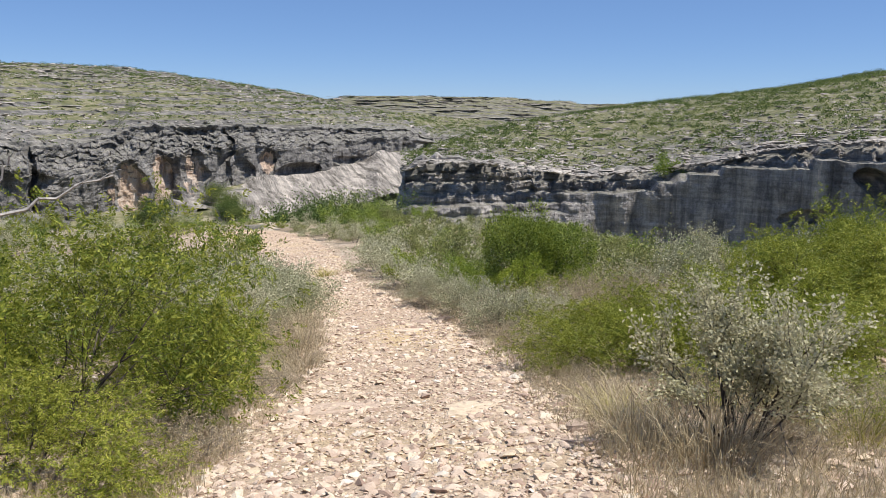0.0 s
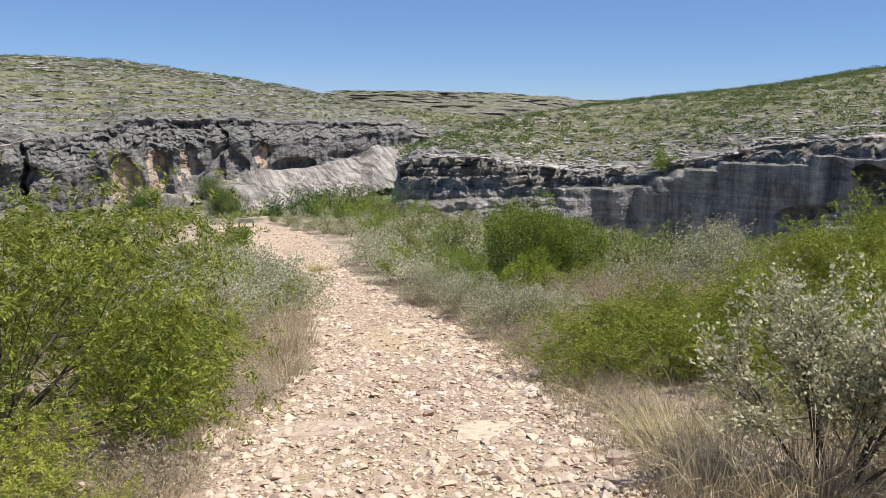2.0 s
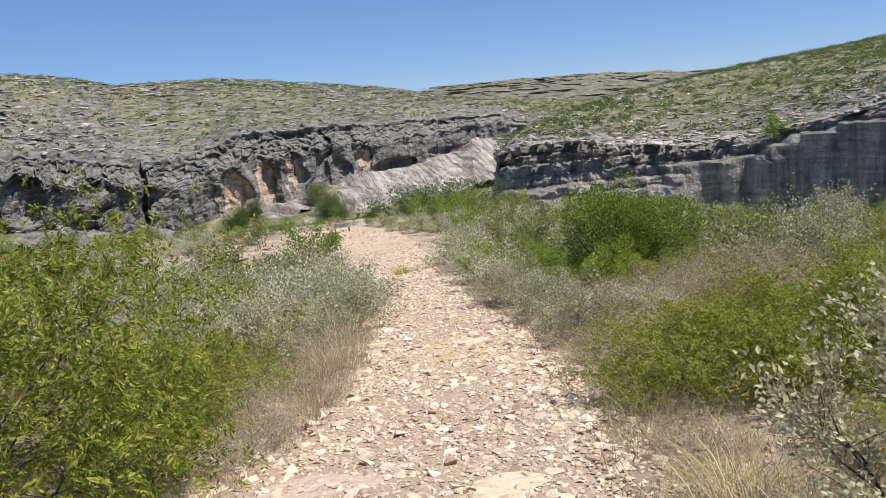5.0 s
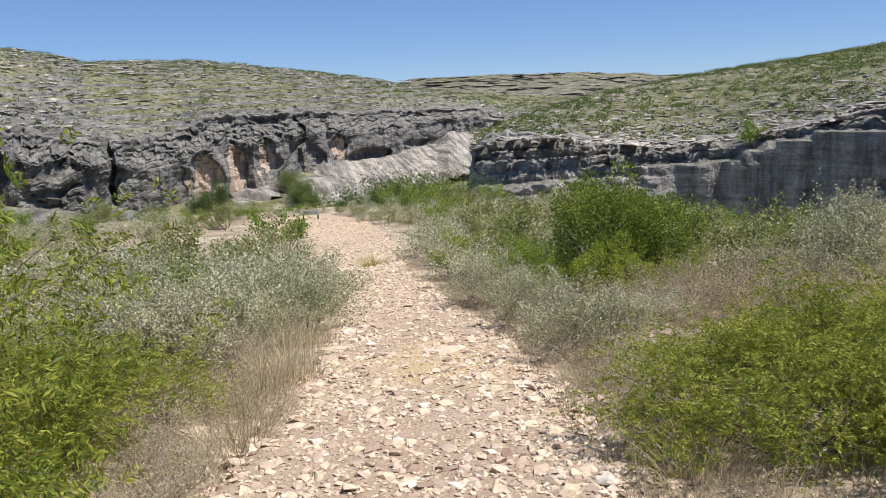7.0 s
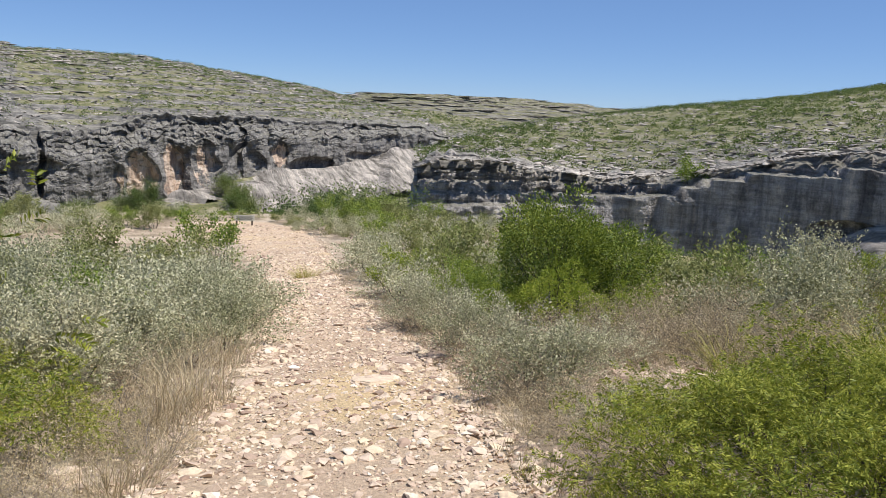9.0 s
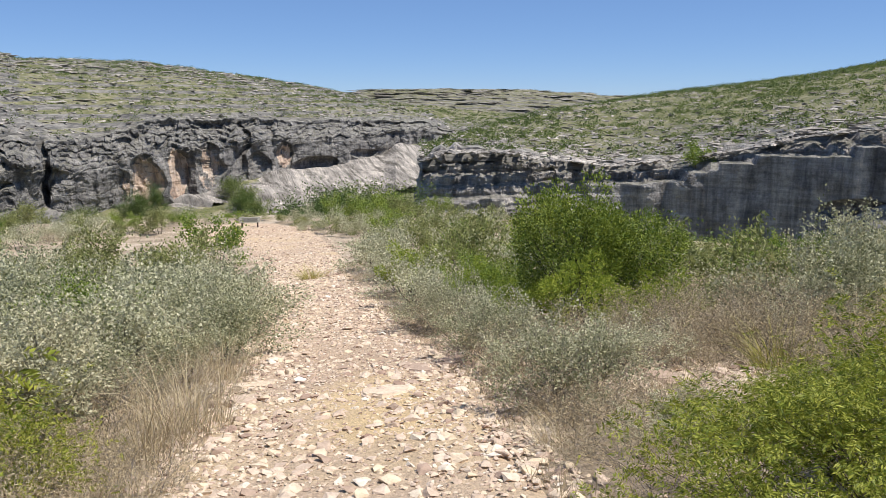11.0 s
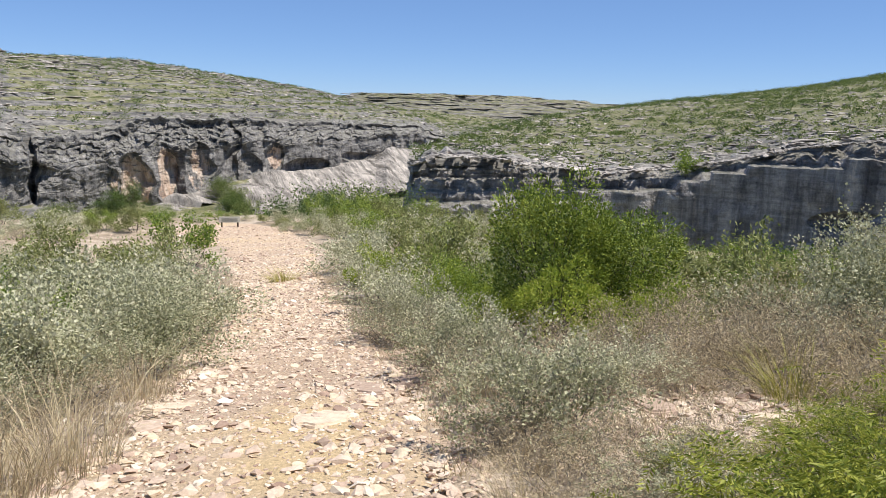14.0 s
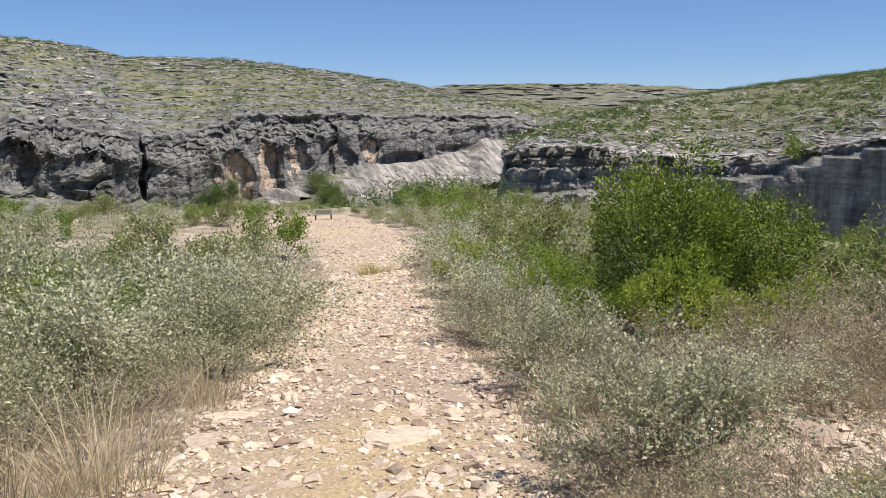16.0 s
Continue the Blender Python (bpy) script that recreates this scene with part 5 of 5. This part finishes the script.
def build_boulders():
    """Loose grey rocks and broken ledges on the slopes above both rims."""
    rng = np.random.default_rng(6)
    raw = []
    for _ in range(12):
        me = stone_mesh(rng)
        raw.append((np.array([w.co for w in me.vertices]), [tuple(p.vertices) for p in me.polygons]))
        bpy.data.meshes.remove(me)
    for mesa, az0, az1, count, label in ((True, NOSE, 42, 7000, "grey loose rocks along the mesa rim"), (False, -42, 6, 4200, "grey loose rocks above the canyon rim")):
        verts, faces, n = [], [], 0
        for _ in range(count):
            az = rng.uniform(az0, az1)
            rb, _, _, rc, _ = (float(q) for q in cliff_line(np.float64(az), mesa))
            r = rb + 3 + (rc - rb) * rng.uniform() ** (2.6 if mesa else 1.8)
            z = float((mesa_height if mesa else land_height)(np.float64(az), np.float64(max(r, rb + RIM_LEAN + 0.5))))
            size = (0.25 + 0.8 * rng.uniform() ** 4) * (1.0 if mesa else 1.6)
            a = math.radians(az)
            m = np.array(Euler((rng.normal() * 0.15, rng.normal() * 0.15, rng.uniform(0, 6.28))).to_matrix()) * size * np.array([1.4, 1.0, 0.7])
            v, f = raw[int(rng.integers(12))]
            verts.append(v @ m.T + [r * math.sin(a), r * math.cos(a), z + 0.1])
            faces += [tuple(c + n for c in q) for q in f]
            n += len(v)
        tagged(new("rim_rocks", mesh_of("rim_rocks", np.concatenate(verts), faces, M_ROCKS)), label, "rocks", kind="stuff")


build_boulders()


def build_ledges():
    """Broken rock beds that crop out along the contours of the far slopes."""
    rng = np.random.default_rng(16)
    raw = []
    for _ in range(12):
        me = stone_mesh(rng)
        raw.append((np.array([w.co for w in me.vertices]), [tuple(p.vertices) for p in me.polygons]))
        bpy.data.meshes.remove(me)
    places = (("hill", 2400, (-40, -4)), ("mesa", 800, (NOSE + 1, 40)), ("ridge", 1300, (-9, 14)))
    for where, count, (az0, az1) in places:
        verts, faces, n = [], [], 0
        for _ in range(count):
            az = rng.uniform(az0, az1)
            rb, _, _, rc, _ = (float(q) for q in cliff_line(np.float64(az), where == "mesa"))
            if where == "ridge":
                r, long, high = 655 + 155 * rng.uniform(), 3 + 12 * rng.uniform() ** 2, 0.12 + 0.28 * rng.uniform()
            elif where == "mesa":
                r, long, high = rb + 8 + (rc - rb) * 0.75 * rng.uniform() ** 2.2, 0.5 + 1.8 * rng.uniform() ** 2, 0.18 + 0.25 * rng.uniform()
            else:
                share = rng.uniform() ** (0.45 if az > -28 else 0.7)
                r, long, high = rb + 12 + (rc - rb - 12) * share, 0.8 + 4.5 * rng.uniform() ** 2.5, 0.25 + 0.5 * rng.uniform()
            a = math.radians(az)
            bed = fbm(r * math.sin(a) * 0.02, r * math.cos(a) * 0.035, 36)
            if float(bed) < rng.uniform(-0.9, 0.25):
                continue
            z = float((mesa_height if where == "mesa" else land_height)(np.float64(az), np.float64(r)))
            rows = np.array(Euler((rng.normal() * 0.05, rng.normal() * 0.04, -a + rng.normal() * 0.15)).to_matrix()) * np.array([long, 0.8 + 0.3 * long, 2.0 * high])
            v, f = raw[int(rng.integers(12))]
            verts.append(v @ rows.T + [r * math.sin(a), r * math.cos(a), z + high * 0.25])
            faces += [tuple(c + n for c in q) for q in f]
            n += len(v)
        tagged(new("rock_ledges", mesh_of("rock_ledges", np.concatenate(verts), faces, M_LEDGE)), "broken grey rock ledges cropping out of the slope", "rocks", kind="stuff")


build_ledges()
